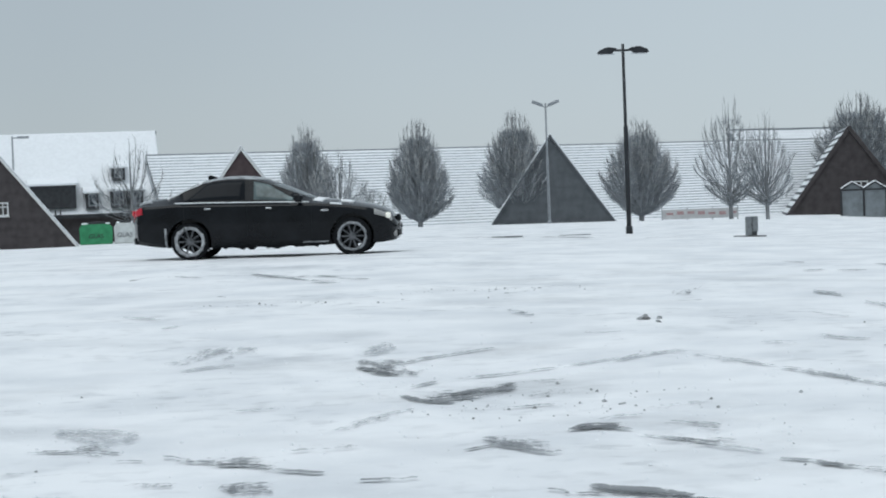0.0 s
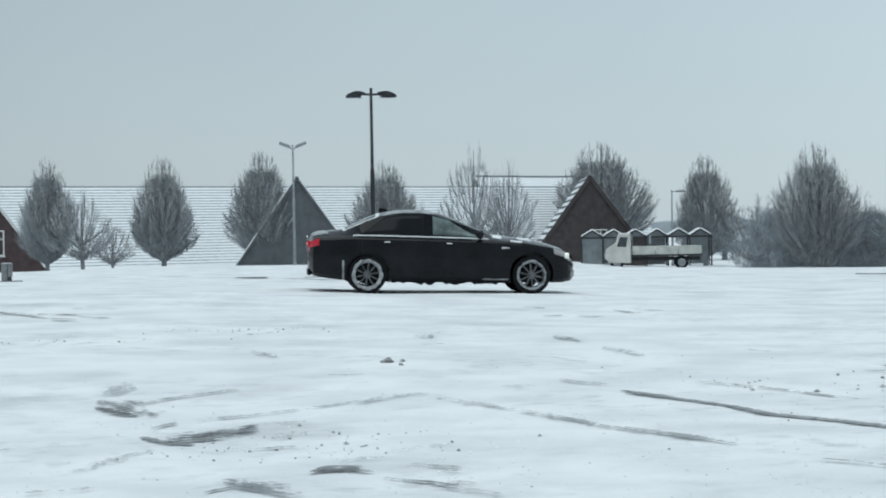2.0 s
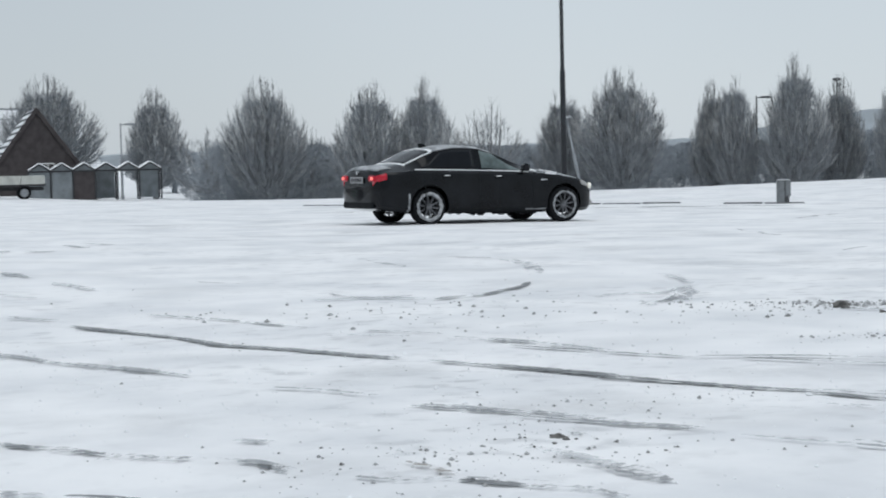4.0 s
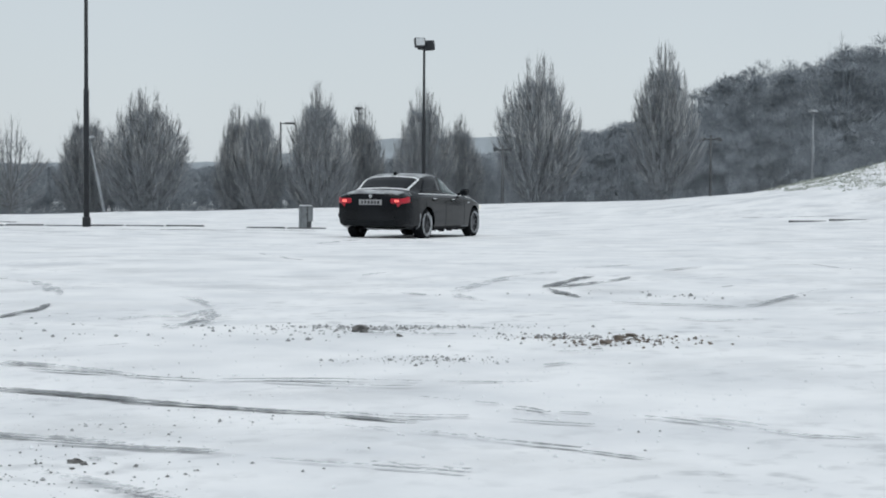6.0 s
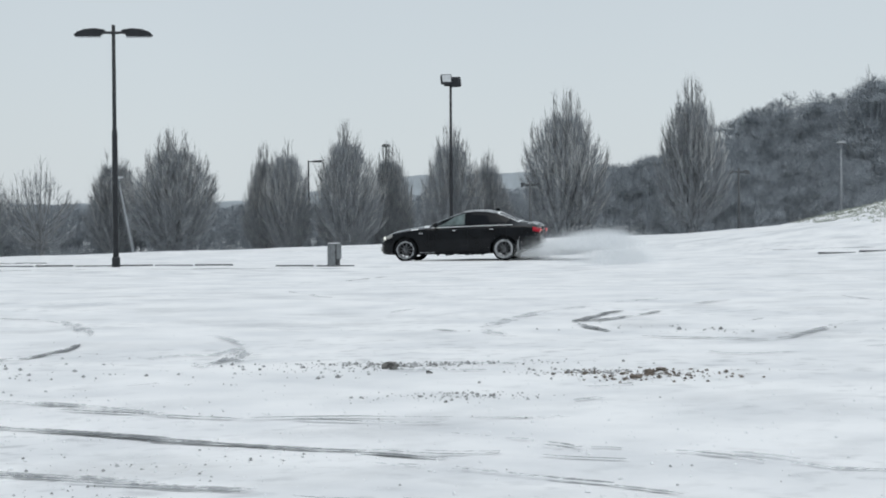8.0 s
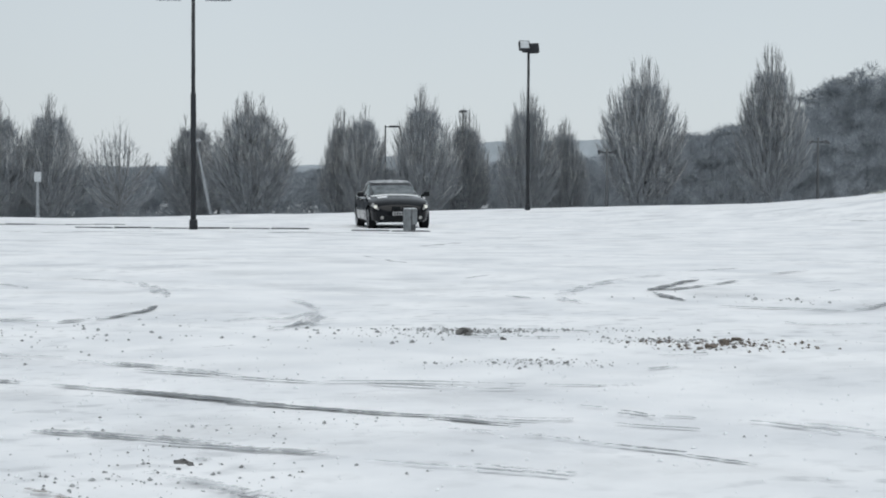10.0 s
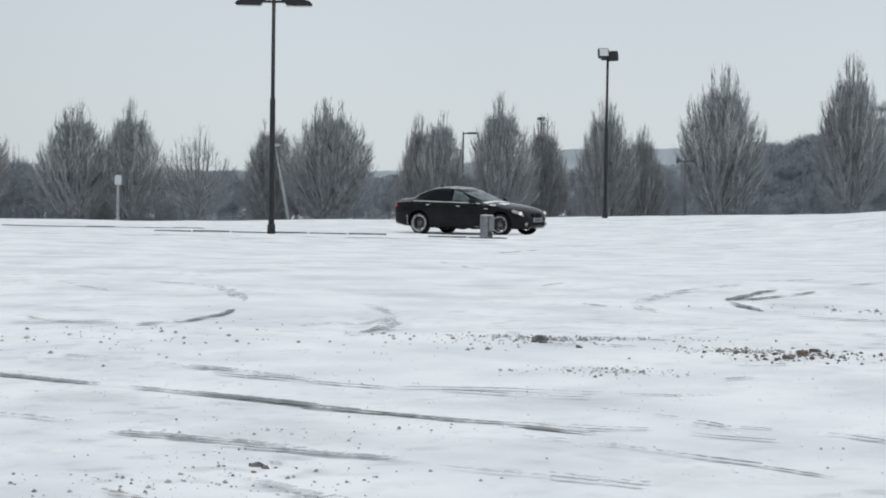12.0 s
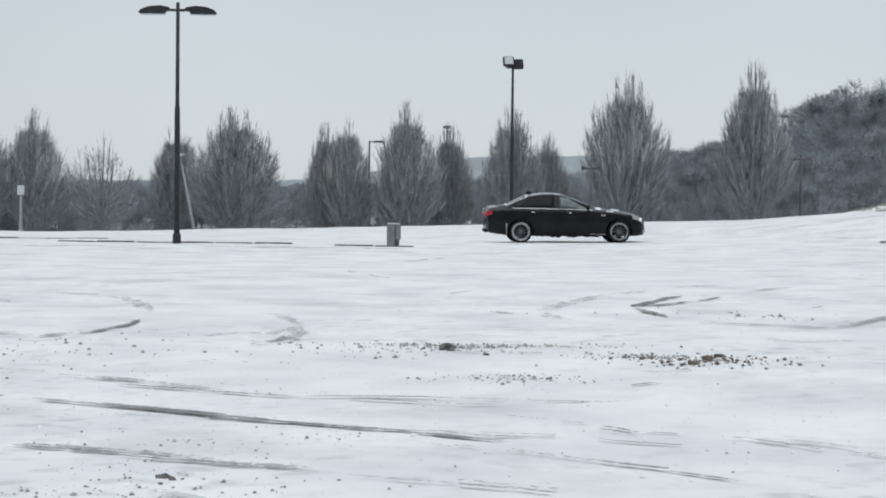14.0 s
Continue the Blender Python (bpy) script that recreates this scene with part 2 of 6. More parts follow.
GREEN = material("green_glass_bank", (0.05, 0.27, 0.12), 0.55, vary=0.25, scale=3)
BANKWHITE = material("white_glass_bank", (0.60, 0.62, 0.61), 0.55, vary=0.18, scale=3)
TRUCKWHITE = material("weathered_white_truck", (0.60, 0.60, 0.565), 0.5, vary=0.2, scale=2)
TRUCKBED = material("pale_drop_side", (0.55, 0.56, 0.52), 0.6, vary=0.25, scale=2)
BANNER = material("white_banner_cloth", (0.62, 0.62, 0.62), 0.8, vary=0.15, scale=3)
BANNERRED = material("red_banner_print", (0.54, 0.36, 0.36), 0.8, vary=0.25)
SHELTERGLASS = material("grey_shelter_panel", (0.22, 0.245, 0.26), 0.3, vary=0.3, scale=2, bump=0.02)
# Rimed bark and twig bases are lightened to paint in haze, bluest for far trees.
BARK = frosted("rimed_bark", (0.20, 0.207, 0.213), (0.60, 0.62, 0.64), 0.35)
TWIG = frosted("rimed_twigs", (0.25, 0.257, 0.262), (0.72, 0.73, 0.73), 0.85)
# Duller copy of the twigs: paints shade into the heart and low crown.
HEARTSHADE = frosted("hazed_shade_twigs", (0.33, 0.355, 0.38), (0.48, 0.50, 0.52), 0.25)
FARTWIG = frosted("far_hazed_rime_twigs", (0.38, 0.412, 0.445), (0.55, 0.59, 0.62), 0.35)
FARHEART = frosted("far_hazed_twigs", (0.32, 0.352, 0.385), (0.46, 0.50, 0.53), 0.2)
DRYGRASS = material("frosted_grass", (0.40, 0.43, 0.37), 0.9, vary=0.4, scale=0.8, fine=6, bump=0)
# Haze over the distant snowy woods is painted as this pale grey-blue.
FARHILL = material("hazed_snowy_woods", (0.43, 0.47, 0.50), 0.95, vary=0.2, scale=0.03, fine=0.25, bump=0)


# ---- building blocks ----
def curve_of(*pairs):
    xs, ys = zip(*pairs)
    return lambda x: float(np.interp(x, xs, ys))


class Geo:
    def __init__(self):
        self.v, self.f = [], []

    def add(self, verts, faces):
        o = len(self.v)
        self.v += [tuple(p) for p in verts]
        self.f += [tuple(i + o for i in q) for q in faces]
        return self

    def box(self, c, s, m=None):
        x, y, z = (k / 2 for k in s)
        vs = [Vector((i * x, j * y, k * z)) for k in (-1, 1) for j in (-1, 1) for i in (-1, 1)]
        vs = [(m @ p if m else p) + Vector(c) for p in vs]
        return self.add(vs, [(0, 2, 3, 1), (4, 5, 7, 6), (0, 1, 5, 4), (2, 6, 7, 3), (0, 4, 6, 2), (1, 3, 7, 5)])

    def tube(self, pts, radii, n=8, caps=True):
        pts = [Vector(p) for p in pts]
        rings = []
        for i, p in enumerate(pts):
            d = (pts[min(i + 1, len(pts) - 1)] - pts[max(i - 1, 0)]).normalized()
            a = d.orthogonal().normalized() if abs(d.z) < 0.95 else Vector((1, 0, 0))
            b = d.cross(a).normalized()
            a = b.cross(d)
            rings.append([p + (a * math.cos(2 * math.pi * k / n) + b * math.sin(2 * math.pi * k / n)) * radii[i] for k in range(n)])
        vs = [q for r in rings for q in r]
        fs = [(i * n + k, i * n + (k + 1) % n, (i + 1) * n + (k + 1) % n, (i + 1) * n + k) for i in range(len(pts) - 1) for k in range(n)]
        if caps:
            fs += [tuple(range(n))[::-1], tuple((len(pts) - 1) * n + k for k in range(n))]
        return self.add(vs, fs)

    def spike(self, p, q, r):
        """A twig that tapers from p to its tip q."""
        d = q - p
        a = Vector((-d.y, d.x, 0.001)).normalized() * r
        b = d.cross(a).normalized() * r
        o = len(self.v)
        self.v += [tuple(p + a), tuple(p - a * 0.5 + b * 0.87), tuple(p - a * 0.5 - b * 0.87), tuple(q)]
        self.f += [(o, o + 1, o + 3), (o + 1, o + 2, o + 3), (o + 2, o, o + 3)]

    def lathe_y(self, prof, n=28):
        """prof: (radius, y) turned about the y axis."""
        vs = [(r * math.cos(2 * math.pi * k / n), y, r * math.sin(2 * math.pi * k / n)) for r, y in prof for k in range(n)]
        fs = [(i * n + k, i * n + (k + 1) % n, (i + 1) * n + (k + 1) % n, (i + 1) * n + k) for i in range(len(prof) - 1) for k in range(n)]
        return self.add(vs, fs)

    def prism(self, outline, y0, y1):
        """outline in x, z, pushed from y0 to y1."""
        n = len(outline)
        vs = [(x, y0, z) for x, z in outline] + [(x, y1, z) for x, z in outline]
        return self.add(vs, [tuple(range(n)), tuple(range(2 * n - 1, n - 1, -1))] + [(k, k + n, (k + 1) % n + n, (k + 1) % n) for k in range(n)])

    def mesh(self, name, bevel=0.0, smooth=False):
        me = bpy.data.meshes.new(name)
        me.from_pydata(self.v, [], self.f)
        bm = bmesh.new()
        bm.from_mesh(me)
        bmesh.ops.recalc_face_normals(bm, faces=bm.faces)
        if bevel:
            bmesh.ops.bevel(bm, geom=list(bm.edges), offset=bevel, segments=1, affect="EDGES", clamp_overlap=True)
        bm.to_mesh(me)
        bm.free()
        if smooth:
            me.polygons.foreach_set("use_smooth", [True] * len(me.polygons))
        return me


def part(name, geo, mat, parent=None, label="", bevel=0.0, smooth=False):
    me = geo.mesh(name, bevel, smooth) if isinstance(geo, Geo) else geo
    if not me.materials:
        me.materials.append(mat)
    ob = new(name, me)
    ob.parent = parent
    return tagged(ob, label)


def thing(name, m, label, category, group="", kind=""):
    ob = new(name)
    ob.empty_display_size = 0.3
    ob.matrix_basis = m
    return tagged(ob, label, category, group, kind)


def at(bearing, dist, turn=0.0, dz=0.0):
    """A pose on the ground at that bearing and distance, turned to face the lot's near corner."""
    a = radians(bearing)
    x, y = dist * math.sin(a), dist * math.cos(a)
    return pose(x, y, ground_z(x, y) + dz, 0, 0, -bearing + turn)


# ---- ground ----
NEAR = [(0, 0, 0), (0, 8, 0), (10, 8, 0), (-8, 10, .05), (10, 18, 0), (-5, 20, .15), (0, 32, .33), (-6, 32, .33), (-12, 34, .25), (5, 31.8, .2),
        (9, 31.3, .03), (13, 31, 0), (20, 31, -.1), (28, 33.5, -.18), (32, 39, -.12), (31, 45, -.26), (23, 42, -.12), (10, 48, -.15), (6, 57.7, -.1),
        (-6, 60, 0), (26, 56, -.25), (35, 30, -.05), (45, 30, .3), (50, 36, .73)]
EDGE_AZ = [-60, -12, -8, 0, 9, 12.5, 17.5, 25, 32, 39, 42, 46, 49, 51.5, 53, 54.5, 60, 90]
EDGE_Z = [-.15, -.15, -.1, .12, -.06, -.25, -.37, -.44, -.25, .02, .13, .28, .61, 1.35, 1.9, 2.2, 2.8, 2.0]
FAR_AZ = [-60, -12, -8, 0, 9, 12, 14.5, 20, 44, 50, 56, 70, 110]
FAR_Z = [-.5, -.5, -.4, -.25, -.42, -.52, -.82, -1.3, -1.3, .6, 3.0, 4.0, 1.0]
def smooth(a, b, v):
    u = min(1.0, max(0.0, (v - a) / (b - a)))
    return u * u * (3 - 2 * u)
def ground_z(x, y):
    d, az = math.hypot(x, y), math.degrees(math.atan2(x, y))
    tot = acc = 0.0
    for px, py, pz in NEAR:
        w = 1.0 / (((px - x) ** 2 + (py - y) ** 2) ** 1.5 + 12.0)
        tot += w
        acc += w * pz
    edge, far = float(np.interp(az, EDGE_AZ, EDGE_Z)), float(np.interp(az, FAR_AZ, FAR_Z))
    z = acc / tot
    z += (edge - z) * smooth(52, 75, d)
    z += (far - z) * smooth(77, 92, d)
    return z * (1 - smooth(220, 420, d))


def build_ground():
    az = [a for a in np.arange(-180, -24, 4.0)] + [a for a in np.arange(-24, 66, 0.45)] + [a for a in np.arange(66, 180, 4.0)]
    radii = [0.0]
    r = 1.5
    while r < 1600:
        radii.append(r)
        r += max(0.12, r * (0.02 if r < 100 else 0.09))
    vs, fs, n = [], [], len(az)
    for r in radii:
        for a in az:
            x, y = r * math.sin(radians(a)), r * math.cos(radians(a))
            z = ground_z(x, y)
            if r < 110:
                z += 0.030 * noise.noise((x * 0.35, y * 0.35, 0)) + 0.014 * noise.noise((x * 1.3, y * 1.3, 3)) * min(1, r / 6)
            vs.append((x, y, z))
    for i in range(len(radii) - 1):
        for k in range(n):
            fs.append((i * n + k, i * n + (k + 1) % n, (i + 1) * n + (k + 1) % n, (i + 1) * n + k))
    me = bpy.data.meshes.new("ground")
    me.from_pydata(vs, [], [f[::-1] for f in fs])
    me.polygons.foreach_set("use_smooth", [True] * len(me.polygons))
    me.materials.append(SNOW)
    return tagged(new("ground", me), "snow-covered car park with churned wheel marks", "ground", kind="structure")


build_ground()


def soft_z(x, y):
    r = math.hypot(x, y)
    return ground_z(x, y) + 0.030 * noise.noise((x * 0.35, y * 0.35, 0)) + 0.014 * noise.noise((x * 1.3, y * 1.3, 3)) * min(1, r / 6)


MARK_LABELS = {"dark": "scraped dark grey wheel mark in the thin snow, also used for kerb lines", "grey": "grey wheel mark pressed into the thin snow, also used for kerb lines",
               "faint": "faint old wheel mark closed by fresh snow", "torn": "torn patch of thin grey snow where tyres spun", "earth": "brown smear of earth dragged over the snow"}


def wheel_mark(points, width, look_):
    """A scraped wheel mark along points of the plan, as wide as a tyre."""
    pts = [Vector((p[0], p[1], 0)) for p in points]
    fine = []
    for i in range(len(pts) - 1):
        p0, p1, p2, p3 = pts[max(i - 1, 0)], pts[i], pts[i + 1], pts[min(i + 2, len(pts) - 1)]
        steps = max(3, int((p2 - p1).length / 0.15))
        for k in range(steps):
            t = k / steps
            fine.append(0.5 * (2 * p1 + (p2 - p0) * t + (2 * p0 - 5 * p1 + 4 * p2 - p3) * t * t + (3 * p1 - p0 - 3 * p2 + p3) * t ** 3))
    fine.append(pts[-1])
    n, cols = len(fine), 5
    runs = [0.0]
    for a, b in zip(fine, fine[1:]):
        runs.append(runs[-1] + (b - a).length)
    off = points[0][0] * 7.3 + points[0][1] * 3.1
    vs, us, ms = [], [], []
    for i, p in enumerate(fine):
        d = (fine[min(i + 1, n - 1)] - fine[max(i - 1, 0)]).normalized()
        s = Vector((-d.y, d.x, 0))
        u = runs[i] / runs[-1]
        wide = 1.0 * width * (1 + 0.3 * noise.noise((runs[i] * 0.8 + off, 0, 0))) * min(1.0, 0.3 + 1.6 * runs[i], 0.3 + 1.6 * (runs[-1] - runs[i]))
        for j in range(cols):
            c = wide * (j / (cols - 1) - 0.5)
            q = p + s * (c + 0.12 * width * noise.noise((runs[i] * 1.7 + off, 5, 0)))
            vs.append((q.x, q.y, soft_z(q.x, q.y) + 0.010 + 0.002 * (len(MADE_MARKS) % 4)))
            us.append((runs[i] / runs[-1], j / (cols - 1)))
            ms.append((runs[i] + off, c))
    me = bpy.data.meshes.new("wheel_mark")
    me.from_pydata(vs, [], [(i * cols + j, i * cols + j + 1, (i + 1) * cols + j + 1, (i + 1) * cols + j) for i in range(n - 1) for j in range(cols - 1)])
    for name, src in (("UVMap", us), ("metres", ms)):
        layer = me.uv_layers.new(name=name)
        for lp in me.loops:
            layer.data[lp.index].uv = src[lp.vertex_index]
    me.materials.append(MARKS[look_])
    MADE_MARKS.append(new("wheel_mark", me))
    return tagged(MADE_MARKS[-1], MARK_LABELS[look_], "wheel mark", "wheel marks on the lot", "structure")


MADE_MARKS = []
wheel_mark([(-0.62, 12.86), (-0.48, 12.38), (-0.29, 12.04)], 0.276, "dark")
wheel_mark([(-0.57, 13.28), (-0.4, 12.78), (-0.29, 12.61)], 0.75, "torn")
wheel_mark([(-0.6, 13.06), (-0.36, 12.87), (-0.12, 13.29), (0.16, 13.55), (0.42, 13.73)], 0.2, "grey")
wheel_mark([(-0.57, 13.42), (-0.51, 13.99), (-0.47, 14.41)], 0.4, "faint")
wheel_mark([(-0.28, 10.82), (-0.11, 10.52), (0.05, 10.42)], 0.253, "dark")
wheel_mark([(-0.12, 10.82), (0.02, 10.78), (0.17, 10.88), (0.3, 11.16), (0.43, 11.4)], 0.299, "dark")
wheel_mark([(-0.25, 11.1), (0.03, 11.69), (0.39, 11.94), (0.78, 12.28)], 0.2, "grey")
wheel_mark([(-0.19, 10.68), (0.02, 10.62), (0.15, 10.72)], 0.75, "torn")
wheel_mark([(0.79, 12.32), (1.19, 12.63), (1.46, 12.89), (1.72, 13.06)], 0.3, "faint")
wheel_mark([(0.22, 10.21), (0.33, 10.15), (0.61, 10.2)], 0.375, "torn")
wheel_mark([(0.5, 11.41), (0.59, 11.43), (0.73, 11.42)], 0.525, "torn")
wheel_mark([(0.59, 8.97), (0.66, 9.13), (0.74, 9.18), (0.84, 9.13)], 0.1725, "dark")
wheel_mark([(0.9, 8.78), (1.12, 8.45), (1.25, 8.37)], 0.2, "grey")
wheel_mark([(1.08, 9.25), (1.21, 9.17), (1.33, 9.03)], 0.2, "grey")
wheel_mark([(0.75, 9.3), (1.05, 9.66), (1.39, 9.94)], 0.3, "faint")
wheel_mark([(0.17, 8.89), (0.29, 8.68), (0.37, 8.4), (0.5, 8.05)], 0.45, "torn")
wheel_mark([(0.06, 8.38), (0.13, 8.48), (0.21, 8.58)], 0.138, "dark")
wheel_mark([(-1.55, 8.5), (-1.48, 8.52), (-1.4, 8.47)], 0.1495, "dark")
wheel_mark([(-1.09, 8.29), (-0.9, 8.21), (-0.73, 8.01), (-0.52, 7.8)], 0.23, "dark")
wheel_mark([(-1.35, 8.66), (-1.18, 8.42), (-1.01, 8.3)], 0.2, "grey")
wheel_mark([(-2.07, 8.93), (-1.89, 8.87), (-1.74, 8.8), (-1.64, 8.69)], 0.15, "grey")
wheel_mark([(-1.85, 8.98), (-1.77, 9.06), (-1.64, 9.06)], 0.45, "torn")
wheel_mark([(-0.39, 7.57), (-0.25, 7.57), (-0.13, 7.63)], 0.253, "dark")
wheel_mark([(-0.97, 7.53), (-0.83, 7.53), (-0.73, 7.58)], 0.675, "torn")
wheel_mark([(-1.38, 7.73), (-1.28, 7.77), (-1.15, 7.75)], 0.6, "torn")
wheel_mark([(0.37, 7.22), (0.42, 7.18), (0.46, 7.09)], 0.138, "dark")
wheel_mark([(0.54, 7.27), (0.61, 7.14), (0.75, 7.03), (0.92, 6.85)], 0.23, "dark")
wheel_mark([(-0.78, 8.59), (-0.63, 8.66), (-0.42, 8.72)], 0.45, "torn")
wheel_mark([(-4.34, 25.48), (-4.18, 26.05), (-3.77, 25.97), (-3.26, 25.43)], 0.3, "grey")
wheel_mark([(-2.77, 26.3), (-2.09, 24.91), (-1.29, 23.41)], 0.35, "grey")
wheel_mark([(-3.49, 25.65), (-2.8, 25.79), (-2.04, 25.16)], 0.3, "faint")
wheel_mark([(-3.09, 17.64), (-2.87, 17.48), (-2.64, 17.23)], 0.25, "faint")
wheel_mark([(-2.51, 16.34), (-2.35, 16.77)], 0.25, "faint")
wheel_mark([(-1.84, 12.72), (-1.68, 13.05), (-1.47, 13.13)], 0.4, "faint")
wheel_mark([(-1.88, 13.47), (-1.82, 14), (-1.75, 14.5)], 0.5, "faint")
wheel_mark([(-1.25, 10.2), (-1.09, 10.3), (-0.94, 10.44)], 0.35, "faint")
wheel_mark([(-0.59, 9.35), (-0.4, 9.71), (-0.17, 10.24)], 0.35, "faint")
wheel_mark([(0.65, 19.72), (0.93, 20.39), (1.38, 21.03)], 0.4, "faint")
wheel_mark([(0.63, 17.66), (0.72, 17.09), (0.77, 16.43)], 0.25, "faint")
wheel_mark([(2.4, 19.16), (2.57, 19.85), (2.89, 20.31)], 0.6, "torn")
wheel_mark([(2.32, 18.44), (2.44, 18.45), (2.6, 18.55)], 0.2, "grey")
wheel_mark([(3.18, 16.21), (3.29, 15.8), (3.42, 15.59)], 0.3, "faint")
wheel_mark([(2.79, 13.84), (2.94, 13.52), (3.09, 13.34)], 0.25, "grey")
wheel_mark([(2.27, 13.38), (2.5, 13.2)], 0.25, "faint")
wheel_mark([(1.08, 14.64), (1.23, 14.61), (1.4, 14.63)], 0.25, "faint")
wheel_mark([(2.26, 16.03), (2.44, 15.57), (2.58, 15.31)], 0.25, "faint")
wheel_mark([(4.64, 25.6), (4.77, 25.56), (4.76, 24.81)], 0.5, "grey")
wheel_mark([(4.48, 23.15), (4.77, 23.31)], 0.5, "grey")
wheel_mark([(5.03, 23.1), (5.3, 23.08)], 0.5, "grey")
wheel_mark([(-2.01, 8.24), (-1.84, 8.12), (-1.66, 8.13)], 0.3, "faint")
wheel_mark([(2.27, 13.36), (2.37, 13.18), (2.49, 13.08)], 0.25, "faint")
wheel_mark([(2.79, 13.67), (2.9, 13.47), (3.02, 13.28)], 0.22, "grey")
wheel_mark([(3.05, 12.96), (3.2, 12.69), (3.33, 12.31)], 0.2, "dark")
wheel_mark([(3.69, 13.52), (3.94, 13.14), (4.23, 12.52)], 0.14, "grey")
wheel_mark([(3.86, 19.47), (3.97, 19.18), (4.08, 18.79)], 0.22, "grey")
wheel_mark([(4.01, 17.68), (4.01, 16.96), (4.06, 16.12)], 0.3, "faint")
wheel_mark([(5.21, 16.84), (5.32, 16.49), (5.51, 16.3)], 0.25, "faint")
wheel_mark([(5.7, 24.42), (5.78, 23.74), (6.02, 23.79)], 0.35, "grey")
wheel_mark([(6.06, 24.64), (6.29, 23.9)], 0.35, "grey")
wheel_mark([(4.9, 23.1), (5.27, 22.96)], 0.35, "grey")
wheel_mark([(-2.64, 25.28), (-2.12, 24.85), (-1.69, 25.07), (-0.94, 23.72)], 0.4, "grey")
wheel_mark([(-1.68, 23.4), (-1.27, 22.9)], 0.35, "grey")
wheel_mark([(1.13, 9.2), (1.23, 9.09), (1.35, 8.99)], 0.25, "torn")
wheel_mark([(1.06, 8.54), (1.13, 8.39), (1.21, 8.25)], 0.15, "dark")
wheel_mark([(0.16, 8.8), (0.26, 8.62), (0.35, 8.58)], 0.35, "torn")
wheel_mark([(-2.59, 21.12), (-2.47, 20.93)], 0.25, "grey")
wheel_mark([(0.62, 17.78), (0.69, 16.83), (0.76, 16.27)], 0.25, "faint")
wheel_mark([(2.75, 13.62), (2.88, 13.43), (3, 13.18)], 0.2, "faint")
wheel_mark([(3, 12.85), (3.17, 12.54), (3.41, 11.8), (3.48, 11.39)], 0.17, "dark")
wheel_mark([(3.43, 11.72), (3.57, 11.06), (3.81, 10.66), (4, 10.21), (4.18, 9.78), (4.28, 9.58)], 0.2, "dark")
wheel_mark([(4.25, 9.6), (4.49, 9.18), (4.66, 8.73), (4.84, 8.3)], 0.2, "dark")
wheel_mark([(3.66, 13.57), (3.95, 13.05), (4.12, 12.76)], 0.12, "grey")
wheel_mark([(4.05, 12.81), (4.29, 12.39), (4.48, 11.85)], 0.12, "grey")
wheel_mark([(4.69, 11.46), (4.94, 11.1), (5.02, 10.88)], 0.12, "grey")
wheel_mark([(4.92, 10.75), (5.13, 10.41), (5.36, 9.83), (5.41, 9.28)], 0.16, "grey")
wheel_mark([(1.13, 12.42), (1.33, 12.68), (1.53, 12.88), (1.72, 12.84)], 0.3, "faint")
wheel_mark([(1.64, 12.85), (1.8, 12.32), (2.08, 11.78)], 0.3, "faint")
wheel_mark([(1.88, 12.14), (2.12, 11.57), (2.27, 10.91), (2.49, 10.37)], 0.22, "grey")
wheel_mark([(2.41, 10.61), (2.58, 10.2), (2.72, 9.97), (2.89, 9.42)], 0.24, "grey")
wheel_mark([(3.07, 8.79), (3.22, 8.61), (3.32, 8.42), (3.43, 8.13)], 0.14, "grey")
wheel_mark([(3.42, 7.85), (3.57, 7.7), (3.67, 7.45), (3.82, 7.1), (3.94, 6.76)], 0.18, "grey")
wheel_mark([(1.05, 9.17), (1.17, 9.03), (1.3, 8.85)], 0.2, "torn")
wheel_mark([(1.04, 8.3), (1.11, 8.27), (1.18, 8.22)], 0.14, "dark")
wheel_mark([(0.87, 8.7), (1.08, 8.35), (1.38, 7.88)], 0.2, "faint")
wheel_mark([(1.37, 7.76), (1.47, 7.68), (1.58, 7.49)], 0.2, "grey")
wheel_mark([(1.5, 7.59), (1.63, 7.42), (1.73, 7.23), (1.8, 7.05)], 0.24, "dark")
wheel_mark([(1.72, 7.21), (1.81, 6.98), (1.95, 6.84), (2.1, 6.82)], 0.45, "torn")
wheel_mark([(2.07, 6.78), (2.2, 6.61), (2.26, 6.48), (2.32, 6.31)], 0.2, "grey")
wheel_mark([(0.39, 7.12), (0.59, 7.06), (0.79, 6.92), (0.98, 6.78), (1.16, 6.6)], 0.12, "dark")
wheel_mark([(0.88, 6.83), (1.16, 6.62), (1.44, 6.36)], 0.22, "grey")
wheel_mark([(1.43, 6.34), (1.57, 6.24), (1.67, 6.14), (1.75, 6.01), (1.86, 5.89)], 0.16, "dark")
wheel_mark([(0.63, 6.86), (0.74, 6.72), (0.87, 6.59), (0.96, 6.39)], 0.16, "dark")
wheel_mark([(0.75, 6.6), (0.91, 6.29), (1.02, 6.03)], 0.35, "torn")
wheel_mark([(0.85, 6.57), (0.97, 6.34), (1.11, 6.14)], 0.35, "torn")
wheel_mark([(2.77, 5.91), (2.88, 5.76), (3, 5.58), (3.11, 5.33)], 0.2, "grey")
wheel_mark([(3.26, 6.43), (3.31, 6.2), (3.34, 6), (3.37, 5.77)], 0.35, "faint")
wheel_mark([(3.61, 6.64), (3.62, 6.5)], 0.25, "torn")
wheel_mark([(5.67, 14.66), (5.69, 14.14), (5.88, 13.99), (6.24, 14.01)], 0.22, "grey")
